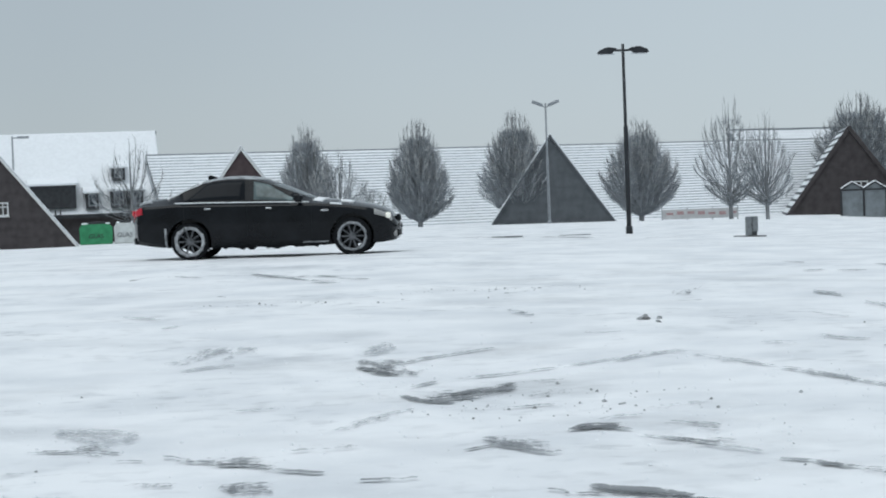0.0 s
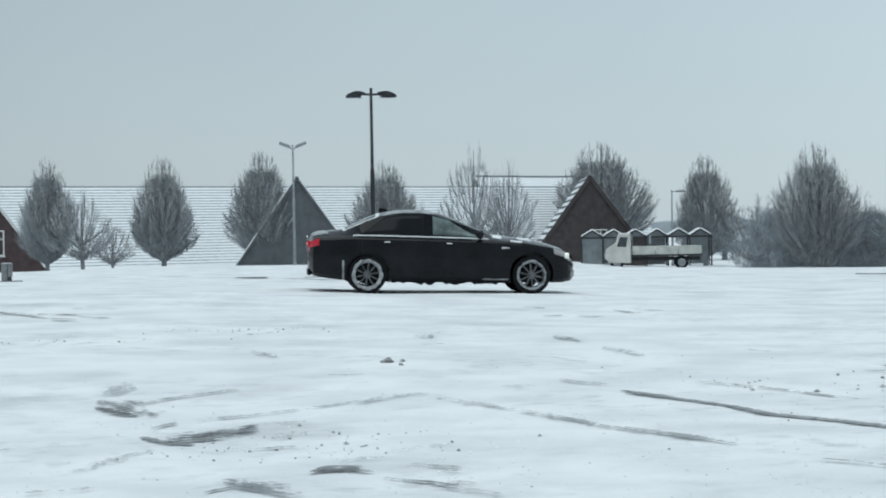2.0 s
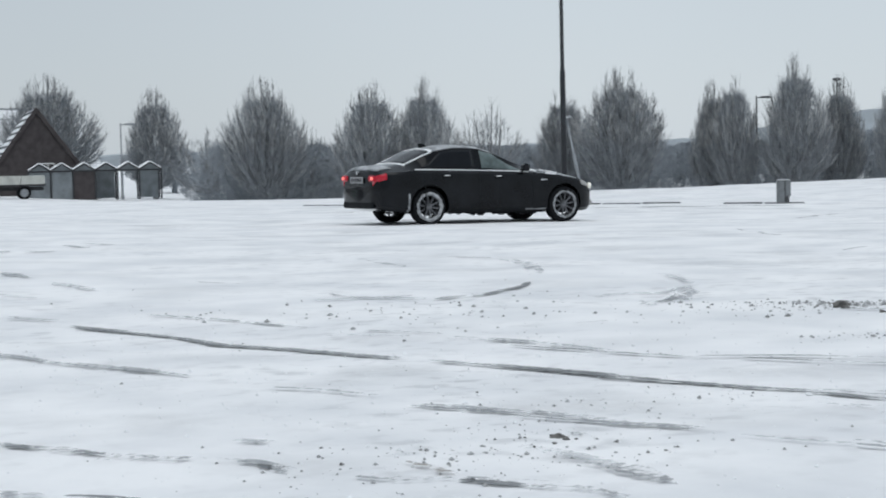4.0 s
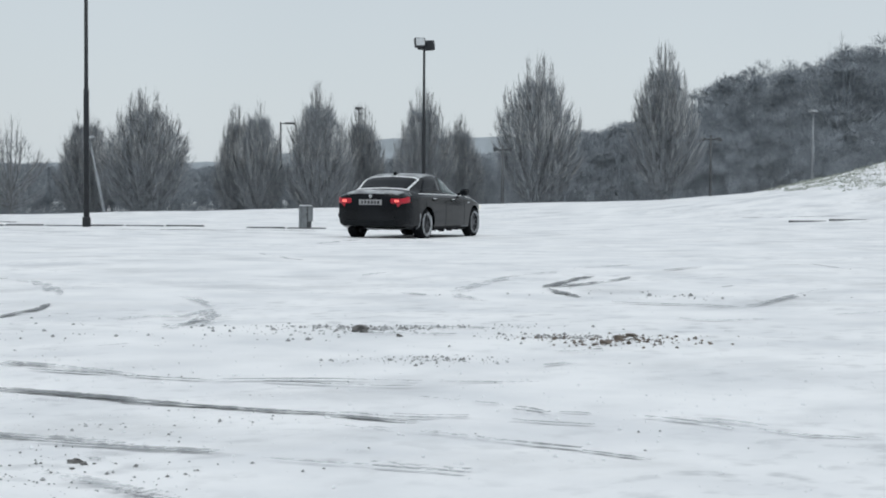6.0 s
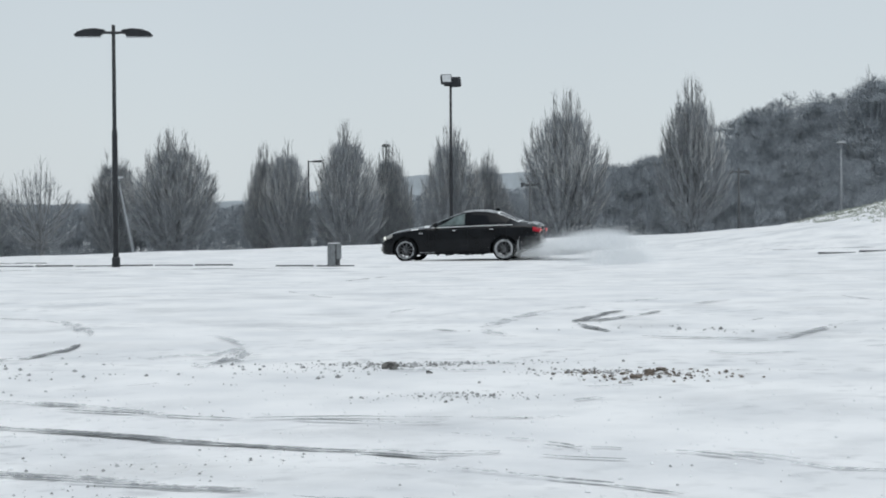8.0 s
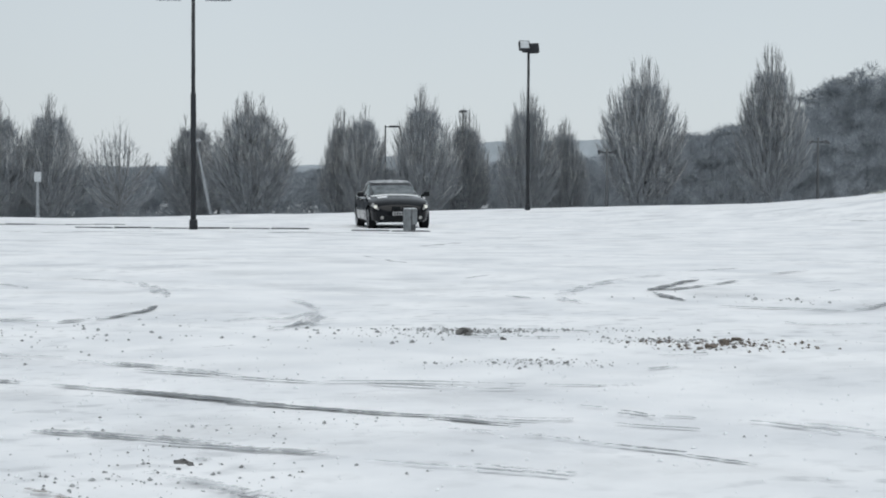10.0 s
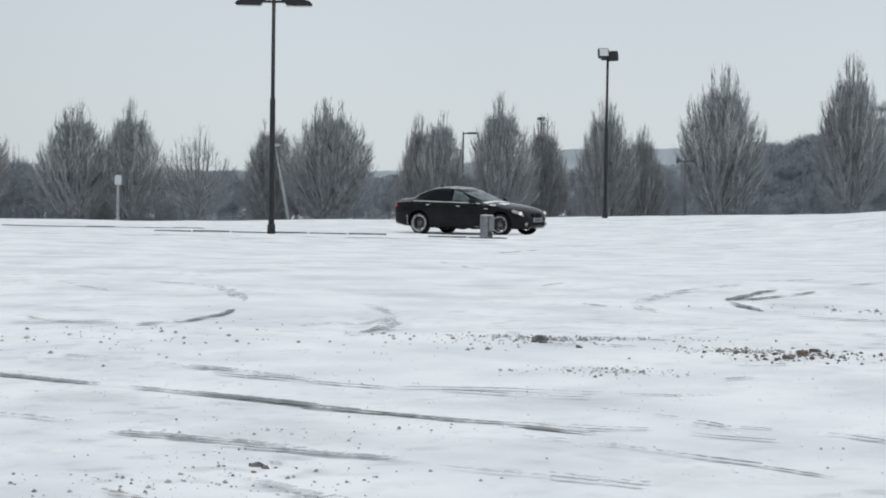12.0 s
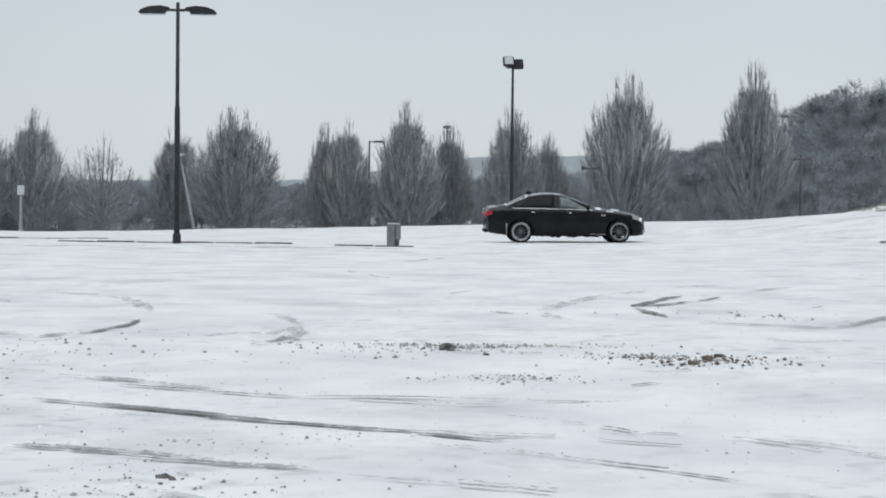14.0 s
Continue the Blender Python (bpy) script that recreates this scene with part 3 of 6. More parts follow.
wheel_mark([(5.24, 14.01), (5.71, 13.93), (6.26, 13.72)], 0.3, "faint")
wheel_mark([(6.14, 13.48), (6.61, 13.82), (6.94, 13.97)], 0.4, "torn")
wheel_mark([(6.54, 13.78), (6.88, 13.96), (7.32, 14.41), (7.74, 14.89)], 0.2, "dark")
wheel_mark([(9.14, 19.71), (9.28, 19.27), (9.45, 19.03)], 0.25, "grey")
wheel_mark([(9.41, 18.94), (9.24, 18), (8.69, 16.63), (8.03, 15.35)], 0.35, "faint")
wheel_mark([(3.84, 19.33), (3.92, 18.93), (3.99, 18.46)], 0.22, "grey")
wheel_mark([(3.97, 17.52), (4.02, 16.92), (4.02, 16.01)], 0.3, "faint")
wheel_mark([(5.22, 16.88), (5.27, 16.65), (5.36, 16.43)], 0.3, "faint")
wheel_mark([(0.6, 8.99), (0.74, 9.08), (0.89, 8.94)], 0.3, "torn")
wheel_mark([(0.78, 9.36), (0.88, 9.43), (1.02, 9.5)], 0.3, "faint")
wheel_mark([(1.16, 9.81), (1.32, 9.89), (1.47, 9.99)], 0.25, "faint")
wheel_mark([(2.37, 7.2), (2.43, 7.11), (2.49, 7.03)], 0.25, "faint")
wheel_mark([(4.69, 8.32), (4.82, 8.03), (4.91, 7.75)], 0.18, "dark")
wheel_mark([(4.86, 7.78), (5.02, 7.51), (5.18, 7.17)], 0.18, "grey")
wheel_mark([(5.16, 7.24), (5.23, 6.73), (5.33, 6.57)], 0.17, "dark")
wheel_mark([(4.85, 10.72), (5.1, 10.33), (5.27, 9.7)], 0.12, "grey")
wheel_mark([(5.27, 9.7), (5.4, 9.12), (5.59, 8.7)], 0.11, "dark")
wheel_mark([(5.72, 8.56), (5.89, 8.25), (6.13, 7.97), (6.32, 7.79)], 0.12, "dark")
wheel_mark([(3.4, 7.86), (3.56, 7.52), (3.69, 7.21), (3.81, 6.92)], 0.16, "grey")
wheel_mark([(3.77, 6.94), (3.91, 6.61), (4.06, 6.33)], 0.16, "grey")
wheel_mark([(4.11, 6.15), (4.24, 5.88), (4.37, 5.69)], 0.18, "faint")
wheel_mark([(4.33, 5.71), (4.41, 5.58), (4.55, 5.36)], 0.18, "grey")
wheel_mark([(2.76, 5.89), (2.9, 5.68), (2.96, 5.58)], 0.18, "dark")
wheel_mark([(2.93, 5.6), (3.02, 5.46), (3.13, 5.3)], 0.2, "grey")
wheel_mark([(3.31, 5.99), (3.37, 5.7), (3.34, 5.43)], 0.4, "torn")
wheel_mark([(2.35, 7.18), (2.47, 7.03)], 0.3, "faint")
wheel_mark([(2.19, 6.66), (2.24, 6.51), (2.29, 6.32)], 0.2, "grey")
wheel_mark([(1.47, 6.25), (1.63, 6.13), (1.83, 6.02)], 0.25, "dark")
wheel_mark([(7.12, 11.89), (7.44, 12.04), (8.03, 12.69)], 0.35, "faint")
wheel_mark([(4.92, 6.74), (4.95, 6.44), (4.97, 6.32)], 0.2, "faint")
wheel_mark([(12.77, 13.84), (13.36, 14.38), (14.45, 15.25), (15.26, 15.7)], 0.26, "dark")
wheel_mark([(12.77, 13.84), (12.42, 13.23), (12.19, 12.7)], 0.2, "dark")
wheel_mark([(13.22, 14.23), (14.01, 14.43), (14.93, 15.01), (15.52, 15.32)], 0.2, "dark")
wheel_mark([(12.98, 14.05), (13.37, 14.2), (13.86, 14.45)], 0.5, "torn")
wheel_mark([(11.51, 13.8), (12.03, 14.27), (13.73, 15.69), (14.62, 16.21), (15.65, 16.52)], 0.4, "faint")
wheel_mark([(11.61, 13.92), (11.19, 13.2), (11.04, 12.72)], 0.35, "faint")
wheel_mark([(15.72, 16.59), (16.76, 17.05), (17.68, 17.29)], 0.25, "faint")
wheel_mark([(16.77, 16.08), (17.46, 16.36), (17.93, 16.4)], 0.16, "dark")
wheel_mark([(19.15, 16.74), (19.41, 15.97)], 0.2, "faint")
wheel_mark([(19.74, 16.14), (19.13, 15.26), (18.91, 14.7)], 0.2, "grey")
wheel_mark([(12.04, 12.21), (12.14, 11.9), (12.49, 11.53), (12.7, 11.12)], 0.16, "dark")
wheel_mark([(12.68, 11.14), (13.57, 11.5), (14.5, 11.92)], 0.22, "grey")
wheel_mark([(14.34, 11.86), (15.05, 12.22), (15.34, 12.24)], 0.3, "faint")
wheel_mark([(11, 10.66), (11.2, 10.21), (11.79, 9.93)], 0.18, "faint")
wheel_mark([(12.19, 9.9), (12.89, 9.91), (14.18, 9.84)], 0.18, "faint")
wheel_mark([(9.01, 6.69), (9.13, 6.64), (9.2, 6.54)], 0.12, "dark")
wheel_mark([(8.64, 6.41), (8.2, 5.93), (7.77, 5.38)], 0.25, "faint")
wheel_mark([(7.63, 8.31), (7.94, 8.32)], 0.2, "faint")
wheel_mark([(8.3, 8.98), (8.42, 8.83), (8.7, 8.85)], 0.2, "torn")
wheel_mark([(6.27, 6.3), (6.53, 5.91), (6.54, 5.54)], 0.2, "faint")
wheel_mark([(6.47, 5.61), (6.51, 5.31), (6.71, 5.09)], 0.18, "faint")
wheel_mark([(19.84, 27.75), (21.01, 28.79), (22.47, 29.92)], 0.3, "grey")
wheel_mark([(21.91, 27.35), (22.03, 27.02)], 0.35, "dark")
wheel_mark([(11.33, 14.4), (11.36, 13.99)], 0.3, "faint")
wheel_mark([(7.25, 12.16), (7.59, 12.32), (8.18, 12.97), (8.67, 13.68)], 0.35, "faint")
wheel_mark([(14.49, 13.09), (14.93, 13.23)], 0.3, "faint")
wheel_mark([(10.97, 8.23), (11.15, 8.16)], 0.25, "grey")
wheel_mark([(6.02, 10.96), (6.36, 11.05)], 0.25, "faint")
wheel_mark([(8.02, 19.64), (8.04, 18.89), (7.79, 17.8)], 0.25, "faint")
wheel_mark([(7.31, 13.07), (7.8, 13.26), (8, 13.06), (8.69, 13.7)], 0.3, "faint")
wheel_mark([(7.13, 11.97), (7.58, 12.36), (8.22, 13.04)], 0.25, "grey")
wheel_mark([(9.17, 15.17), (9.05, 14.47), (8.71, 13.68)], 0.25, "faint")
wheel_mark([(11.38, 14.44), (11.26, 13.89)], 0.25, "grey")
wheel_mark([(5.91, 8.53), (6.05, 8.41)], 0.12, "grey")
wheel_mark([(13.09, 17.42), (13.85, 17.69)], 0.25, "faint")
wheel_mark([(15.66, 23.42), (14.63, 20.76)], 0.2, "faint")
wheel_mark([(4.34, 11.37), (4.6, 11.18), (4.83, 10.9)], 0.18, "faint")
wheel_mark([(5, 7.57), (5.14, 7.28), (5.43, 6.99)], 0.16, "faint")
wheel_mark([(5.4, 6.96), (5.51, 6.79), (5.69, 6.67)], 0.13, "dark")
wheel_mark([(8.93, 9.9), (9.04, 9.72), (9.33, 9.61), (9.43, 9.14)], 0.3, "earth")
wheel_mark([(8.63, 8.94), (8.94, 9.06), (9.39, 9.21)], 0.22, "earth")
wheel_mark([(9.23, 9.28), (9.53, 9.41), (9.66, 9.42)], 0.2, "earth")
wheel_mark([(8.13, 10.87), (8.24, 10.61), (8.64, 10.25)], 0.2, "torn")
wheel_mark([(8.74, 11.24), (8.88, 10.79), (9.14, 10.44)], 0.2, "faint")
wheel_mark([(7.13, 9.18), (7.34, 9.09), (7.73, 9.16)], 0.18, "torn")
wheel_mark([(2.45, 6.13), (2.59, 5.99), (2.77, 5.91)], 0.25, "torn")
wheel_mark([(2.72, 6.29), (2.74, 6.1), (2.78, 5.92)], 0.2, "earth")
wheel_mark([(4.52, 9.03), (4.64, 8.69), (4.75, 8.36), (4.89, 7.93)], 0.16, "dark")
wheel_mark([(4.86, 7.99), (5, 7.59), (5.15, 7.32), (5.29, 7.06)], 0.17, "dark")
wheel_mark([(5.29, 7.1), (5.37, 6.77), (5.67, 6.63)], 0.15, "dark")
wheel_mark([(5.05, 10.09), (5.21, 9.76), (5.31, 9.34), (5.59, 8.77)], 0.11, "dark")
wheel_mark([(5.57, 8.8), (5.83, 8.56), (6.11, 8.36), (6.56, 8.01)], 0.1, "dark")
wheel_mark([(6.54, 8.03), (6.77, 7.81), (7, 7.58)], 0.1, "grey")
wheel_mark([(5.95, 7.45), (6.04, 7.19), (6.11, 6.92)], 0.14, "grey")
wheel_mark([(6.07, 6.85), (6.1, 6.74), (6.09, 6.61)], 0.14, "dark")
wheel_mark([(5.99, 6.76), (6.02, 6.62), (6.1, 6.55)], 0.25, "torn")
wheel_mark([(6.14, 6.57), (6.23, 6.48), (6.28, 6.31)], 0.1, "dark")
wheel_mark([(5.72, 6.46), (5.79, 6.29), (5.95, 6.08)], 0.1, "dark")
wheel_mark([(4.94, 6.6), (5.05, 6.41), (5.18, 6.18), (5.26, 5.89)], 0.2, "grey")
wheel_mark([(5.25, 5.99), (5.31, 5.77), (5.39, 5.58)], 0.2, "dark")
wheel_mark([(5.34, 5.6), (5.38, 5.39), (5.4, 5.17)], 0.16, "dark")
wheel_mark([(3.6, 7.19), (3.74, 6.96), (3.89, 6.76), (4.11, 6.32)], 0.16, "grey")
wheel_mark([(4.4, 5.82), (4.5, 5.64), (4.64, 5.39)], 0.18, "grey")
wheel_mark([(6.29, 6.31), (6.4, 6.08), (6.38, 5.6)], 0.12, "grey")
wheel_mark([(6.46, 5.37), (6.62, 5.18), (6.68, 5.13)], 0.15, "faint")
wheel_mark([(11.24, 10.61), (11.26, 10.18), (11.72, 10.04)], 0.16, "grey")
wheel_mark([(7.67, 8.33), (7.95, 8.37)], 0.2, "torn")
# The next six are no wheel marks: added strips standing in for dark kerb lines.
wheel_mark([(39.32, 34.8), (39.68, 33.78), (40.51, 31.69)], 0.4, "grey")
wheel_mark([(0.4, 58.63), (1.56, 58.33), (2.75, 57.32)], 0.6, "dark")
wheel_mark([(2.92, 57.05), (3.67, 55.33), (4.5, 53.92)], 0.5, "dark")
wheel_mark([(5.75, 52.73), (6.89, 51.02)], 0.5, "grey")
wheel_mark([(15.21, 39.9), (17.07, 39.8), (19.5, 40.71), (20.69, 38.9)], 0.4, "dark")
wheel_mark([(21.49, 38.7), (23.17, 37.83), (25, 37.66), (25.96, 36.03)], 0.4, "dark")
wheel_mark([(-0.58, 12.56), (-0.39, 12.5), (-0.26, 12.02)], 0.9, "torn")
wheel_mark([(-0.21, 10.66), (-0.01, 10.7), (0.19, 10.86), (0.38, 11.14)], 0.9, "torn")
wheel_mark([(0.44, 10.55), (0.58, 10.64), (0.69, 10.82)], 0.6, "torn")
wheel_mark([(-0.96, 7.66), (-0.8, 7.45), (-0.7, 7.34)], 0.7, "torn")
wheel_mark([(-2.01, 8.91), (-1.75, 8.86), (-1.59, 8.76)], 0.6, "torn")
wheel_mark([(-1.22, 8.54), (-0.96, 8.29), (-0.74, 8.09)], 0.6, "torn")
wheel_mark([(-2.02, 9.79), (-1.84, 9.46), (-1.65, 9.06)], 0.9, "faint")
wheel_mark([(-1.85, 13.12), (-1.73, 13.81), (-1.6, 14.55)], 0.9, "faint")
wheel_mark([(0.59, 9.05), (0.74, 9.1), (0.89, 9.23)], 0.5, "torn")
wheel_mark([(1.05, 8.7), (1.16, 8.51), (1.28, 8.31)], 0.5, "torn")
wheel_mark([(-0.6, 12.7), (-0.44, 12.4), (-0.29, 12.22)], 0.6, "torn")
wheel_mark([(1.71, 7.15), (1.88, 6.92), (2.07, 6.78)], 0.5, "torn")
wheel_mark([(0.82, 6.53), (0.94, 6.29), (1.1, 6.1)], 0.5, "torn")


# ---- trees ----
def tree_geo(seed, h, w, sheaves, shoots, fill, bare=0.10, wide_at=0.36, lean_out=0.30, tops=1, thick=1.0):
    """An upright hornbeam: limbs fan out from a short trunk and rise; each ends in a sheaf of rimed shoots. Duller
    twigs paint shade into the heart.
    """
    rnd = random.Random(seed)
    trunk, inner, outer = Geo(), Geo(), Geo()
    base = 0.014 * h + 0.02
    trunk.tube([Vector((0.02 * h * t * math.sin(5 * t + seed), 0.01 * h * t * math.cos(4 * t + seed), h * t)) for t in (-0.03, 0.02, 0.15, 0.3, 0.5, 0.7, 0.9)],
               [base * 1.35, base * 1.1, base, base * 0.75, base * 0.42, base * 0.22, 0.012], 7)
    prof = curve_of((0, 0.06), (0.05, 0.42), (wide_at * 0.5, 0.84), (wide_at, 1.0), (wide_at + 0.18, 0.93), (0.68, 0.72), (0.82, 0.50), (0.92, 0.31), (0.98, 0.16), (1.0, 0.08))
    peaks = [(0.0, 0.0, 1.0)] + [(rnd.choice((-1, 1)) * w * rnd.uniform(0.14, 0.22), rnd.uniform(-0.1, 0.1) * w, rnd.uniform(0.80, 0.92)) for _ in range(tops - 1)]

    def hull(u, phi):
        return w / 2 * prof(u) * (1 + 0.10 * math.sin(phi * 3 + seed + u * 4) + 0.06 * math.sin(phi * 7 + u * 11 + seed * 2))

    def tip_at(k):
        px, py, ph = peaks[k % len(peaks)] if k % 3 else peaks[0]
        while True:
            u = rnd.random()
            if rnd.random() < prof(u) * 0.8 + 0.3:
                break
        phi = rnd.uniform(0, 6.2832)
        rr = hull(u, phi) * (rnd.uniform(0.90, 1.06) if rnd.random() < 0.75 else rnd.uniform(0.3, 0.86))
        top = (bare + (1 - bare) * u) * ph
        return Vector((px * u + rr * math.cos(phi), py * u + rr * math.sin(phi), top * h)), u

    for k in range(sheaves):
        e, u = tip_at(k)
        e.z = min(e.z, h * 0.995)
        root = Vector((0, 0, h * (bare * 0.8 + (e.z / h - bare) * rnd.uniform(0.05, 0.45))))
        bend = root.lerp(e, 0.5) + Vector((e.x * lean_out, e.y * lean_out, -0.10 * (e.z - root.z)))
        c = lambda t, a=root, b=bend, q=e: a * (1 - t) ** 2 + b * 2 * t * (1 - t) + q * t * t
        r0 = (0.0030 * h + 0.004) * rnd.uniform(0.7, 1.3) * thick
        trunk.tube([c(t) for t in (0, 0.3, 0.6, 0.8)], [r0, r0 * 0.8, r0 * 0.55, r0 * 0.4], 4, False)
        outer.spike(c(0.72), e, r0 * 0.55)
        ln = h * rnd.uniform(0.07, 0.13)
        size = w * rnd.uniform(0.025, 0.05)
        for _ in range(shoots):
            t = rnd.uniform(0.42, 0.93)
            p = c(t)
            d = (c(min(1.0, t + 0.1)) - c(t - 0.1)).normalized()
            d = (d + Vector((rnd.gauss(0, 0.24), rnd.gauss(0, 0.24), rnd.uniform(-0.05, 0.35)))).normalized()
            q = p + d * ln * rnd.uniform(0.45, 1.0) + Vector((rnd.gauss(0, size), rnd.gauss(0, size), 0)) * 0.5
            v = min(1.0, max(0.0, (q.z / h - bare) / (1 - bare)))
            lim, far = hull(v, math.atan2(q.y, q.x)) * 1.05 + 0.02 * w + (0.2 * w * v if tops > 1 else 0.0), math.hypot(q.x, q.y)
            if far > lim:
                q.x, q.y = q.x * lim / far, q.y * lim / far
            if q.z > h:
                q.z = h * rnd.uniform(0.95, 1.0)
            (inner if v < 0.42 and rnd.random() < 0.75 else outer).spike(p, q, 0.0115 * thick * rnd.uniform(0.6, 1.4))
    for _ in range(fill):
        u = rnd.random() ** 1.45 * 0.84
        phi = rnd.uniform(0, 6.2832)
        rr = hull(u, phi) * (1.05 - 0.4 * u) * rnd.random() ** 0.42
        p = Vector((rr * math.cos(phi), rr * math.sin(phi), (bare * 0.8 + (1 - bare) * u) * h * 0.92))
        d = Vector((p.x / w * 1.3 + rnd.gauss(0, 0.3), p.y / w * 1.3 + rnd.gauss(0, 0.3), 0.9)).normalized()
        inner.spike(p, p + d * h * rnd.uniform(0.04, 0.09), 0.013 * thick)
    return trunk, inner, outer


def round_geo(seed, h, w, clumps, twigs, bare=0.12, thick=1.0):
    """A broad woodland tree or bush: limbs lead to rounded clumps of fine twigs."""
    rnd = random.Random(seed)
    trunk, inner, outer = Geo(), Geo(), Geo()
    base = 0.013 * h + 0.02
    trunk.tube([Vector((0, 0, h * t)) for t in (-0.03, 0.15, 0.4, 0.7)], [base * 1.3, base, base * 0.6, 0.02], 6)
    for k in range(clumps):
        phi, v = k * 2.399 + rnd.uniform(-0.3, 0.3), rnd.uniform(0.02, 1.0)
        zc = h * (bare + (0.90 - bare) * v)
        rr = w / 2 * (1 - abs(2 * v - 0.80) ** 2.2 * 0.62) * rnd.uniform(0.35, 0.84)
        c = Vector((rr * math.cos(phi), rr * math.sin(phi), zc))
        a = Vector((0, 0, h * bare * 0.7 + (zc - h * bare) * 0.4))
        trunk.tube([a, a.lerp(c, 0.5) + Vector((0, 0, -0.03 * h)), c], [0.0035 * h, 0.0022 * h, 0.0014 * h], 4, False)
        size = w * rnd.uniform(0.07, 0.15)
        for i in range(twigs):
            d = Vector((rnd.gauss(0, 1), rnd.gauss(0, 1), rnd.gauss(0.35, 0.9))).normalized()
            p = c + d * size * rnd.uniform(0.0, 0.75)
            q = c + d * size * rnd.uniform(0.7, 1.05) + Vector((0, 0, size * 0.25 * rnd.random()))
            q.z = min(q.z, h)
            p.z, q.z = max(p.z, 0.0), max(q.z, 0.0)
            (outer if i % 3 == 0 else inner).spike(p, q, 0.014 * thick * rnd.uniform(0.6, 1.3))
    return trunk, inner, outer


def light_mesh(name, *layers):
    """One mesh of several layers, each (geometry, material)."""
    g, which = Geo(), []
    me = bpy.data.meshes.new(name)
    for k, (geo, mat) in enumerate(layers):
        g.add(geo.v, geo.f)
        which += [k] * len(geo.f)
        me.materials.append(mat)
    me.from_pydata(g.v, [], g.f)
    me.polygons.foreach_set("material_index", which)
    return me


def plant(bearing, dist, top, width, kind_meshes, label, category="tree", group="", turn=0.0, sink=0.0):
    """kind_meshes: (trunk mesh, crown mesh, height, width) of a built tree; top: elevation of the tip as seen from the lot."""
    m = at(bearing, dist)
    height = EYE.z + dist * math.tan(radians(top)) - m.translation.z + sink
    sz, sx = 1.03 * height / kind_meshes[2], 1.16 * dist * radians(width) / kind_meshes[3]
    root = thing("tree" if category == "tree" else "shrub", Matrix.Translation(m.translation - Vector((0, 0, sink))) @ Euler((0, 0, turn)).to_matrix().to_4x4() @ Matrix.Diagonal((sx, sx, sz, 1)), label, category, group)
    part("trunk", kind_meshes[0], None, root)
    part("crown", kind_meshes[1], None, root)
    return root


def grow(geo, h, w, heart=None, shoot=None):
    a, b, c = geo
    return light_mesh("trunk", (a, heart or BARK)), light_mesh("crown", (c, shoot or TWIG), (b, heart or HEARTSHADE)), h, w


OVAL = [grow(tree_geo(11, 8, 4.0, 250, 26, 7000), 8, 4.0), grow(tree_geo(12, 8, 4.0, 240, 26, 7000, tops=2), 8, 4.0),
        grow(tree_geo(13, 8, 3.6, 245, 26, 7000, wide_at=0.30), 8, 3.6), grow(tree_geo(15, 8, 4.2, 270, 28, 7000, wide_at=0.44), 8, 4.2),
        grow(tree_geo(16, 8, 4.0, 250, 24, 7000, wide_at=0.34, tops=3), 8, 4.0)]
OPEN = [grow(tree_geo(21, 7, 4.2, 70, 20, 900, bare=0.16, lean_out=0.42), 7, 4.2), grow(tree_geo(22, 7, 4.2, 80, 20, 900, bare=0.18, lean_out=0.42, tops=2), 7, 4.2),
        grow(tree_geo(23, 7, 4.6, 46, 12, 60, bare=0.2, lean_out=0.5, wide_at=0.5), 7, 4.6)]
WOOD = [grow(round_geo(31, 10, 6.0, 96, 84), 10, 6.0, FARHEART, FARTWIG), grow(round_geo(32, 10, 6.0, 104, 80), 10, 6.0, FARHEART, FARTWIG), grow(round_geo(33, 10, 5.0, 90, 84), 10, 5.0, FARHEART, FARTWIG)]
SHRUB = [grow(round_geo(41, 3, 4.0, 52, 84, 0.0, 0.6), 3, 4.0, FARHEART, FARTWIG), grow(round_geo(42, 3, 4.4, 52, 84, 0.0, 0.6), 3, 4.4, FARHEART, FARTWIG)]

O1 = "bare upright hornbeam with rime on its twigs"
for i, (b, d, top, w, k) in enumerate([
        (-4.15, 93, 2.6, 1.6, 0), (-0.65, 92, 2.6, 1.75, 2), (2.35, 106.3, 2.75, 1.9, 2), (6.17, 92, 2.4, 2.0, 0), (12.85, 124, 2.85, 2.7, 3), (16.0, 116, 2.4, 1.75, 2)]):
    plant(b, d, top, w, OVAL[k], O1, group="trees before the long roof", turn=i * 1.7)
for i, (b, d, top, w, k) in enumerate([(-3.1, 91, 1.75, 1.9, 1), (-2.2, 91, 0.75, 1.3, 0), (8.9, 93, 2.95, 1.9, 0), (10.0, 93, 2.4, 1.75, 1), (-9.45, 103.4, 2.4, 2.4, 2)]):
    plant(b, d, top, w, OPEN[k], "bare young tree with open rimed branches", group="trees before the long roof", turn=i * 2.1)
for i, (b, d, top, w, k) in enumerate([
        (19.35, 92, 2.68, 2.4, 3), (22.65, 90, 2.5, 2.3, 0), (24.3, 90, 2.6, 1.9, 4), (28.6, 92, 2.2, 1.8, 1), (30.35, 88, 2.75, 2.6, 3),
        (33.1, 92, 2.3, 1.15, 2), (33.8, 91, 2.55, 1.5, 1), (35.65, 90, 3.0, 1.9, 4), (36.95, 94, 2.3, 1.4, 2), (38.85, 90, 2.9, 1.8, 0),
        (40.0, 93, 2.05, 1.4, 0), (42.4, 86, 3.9, 2.45, 3), (46.28, 86, 4.23, 1.95, 2)]):
    plant(b, d, top, w, OVAL[k], O1, group="trees along the lot edge", turn=i * 1.3)
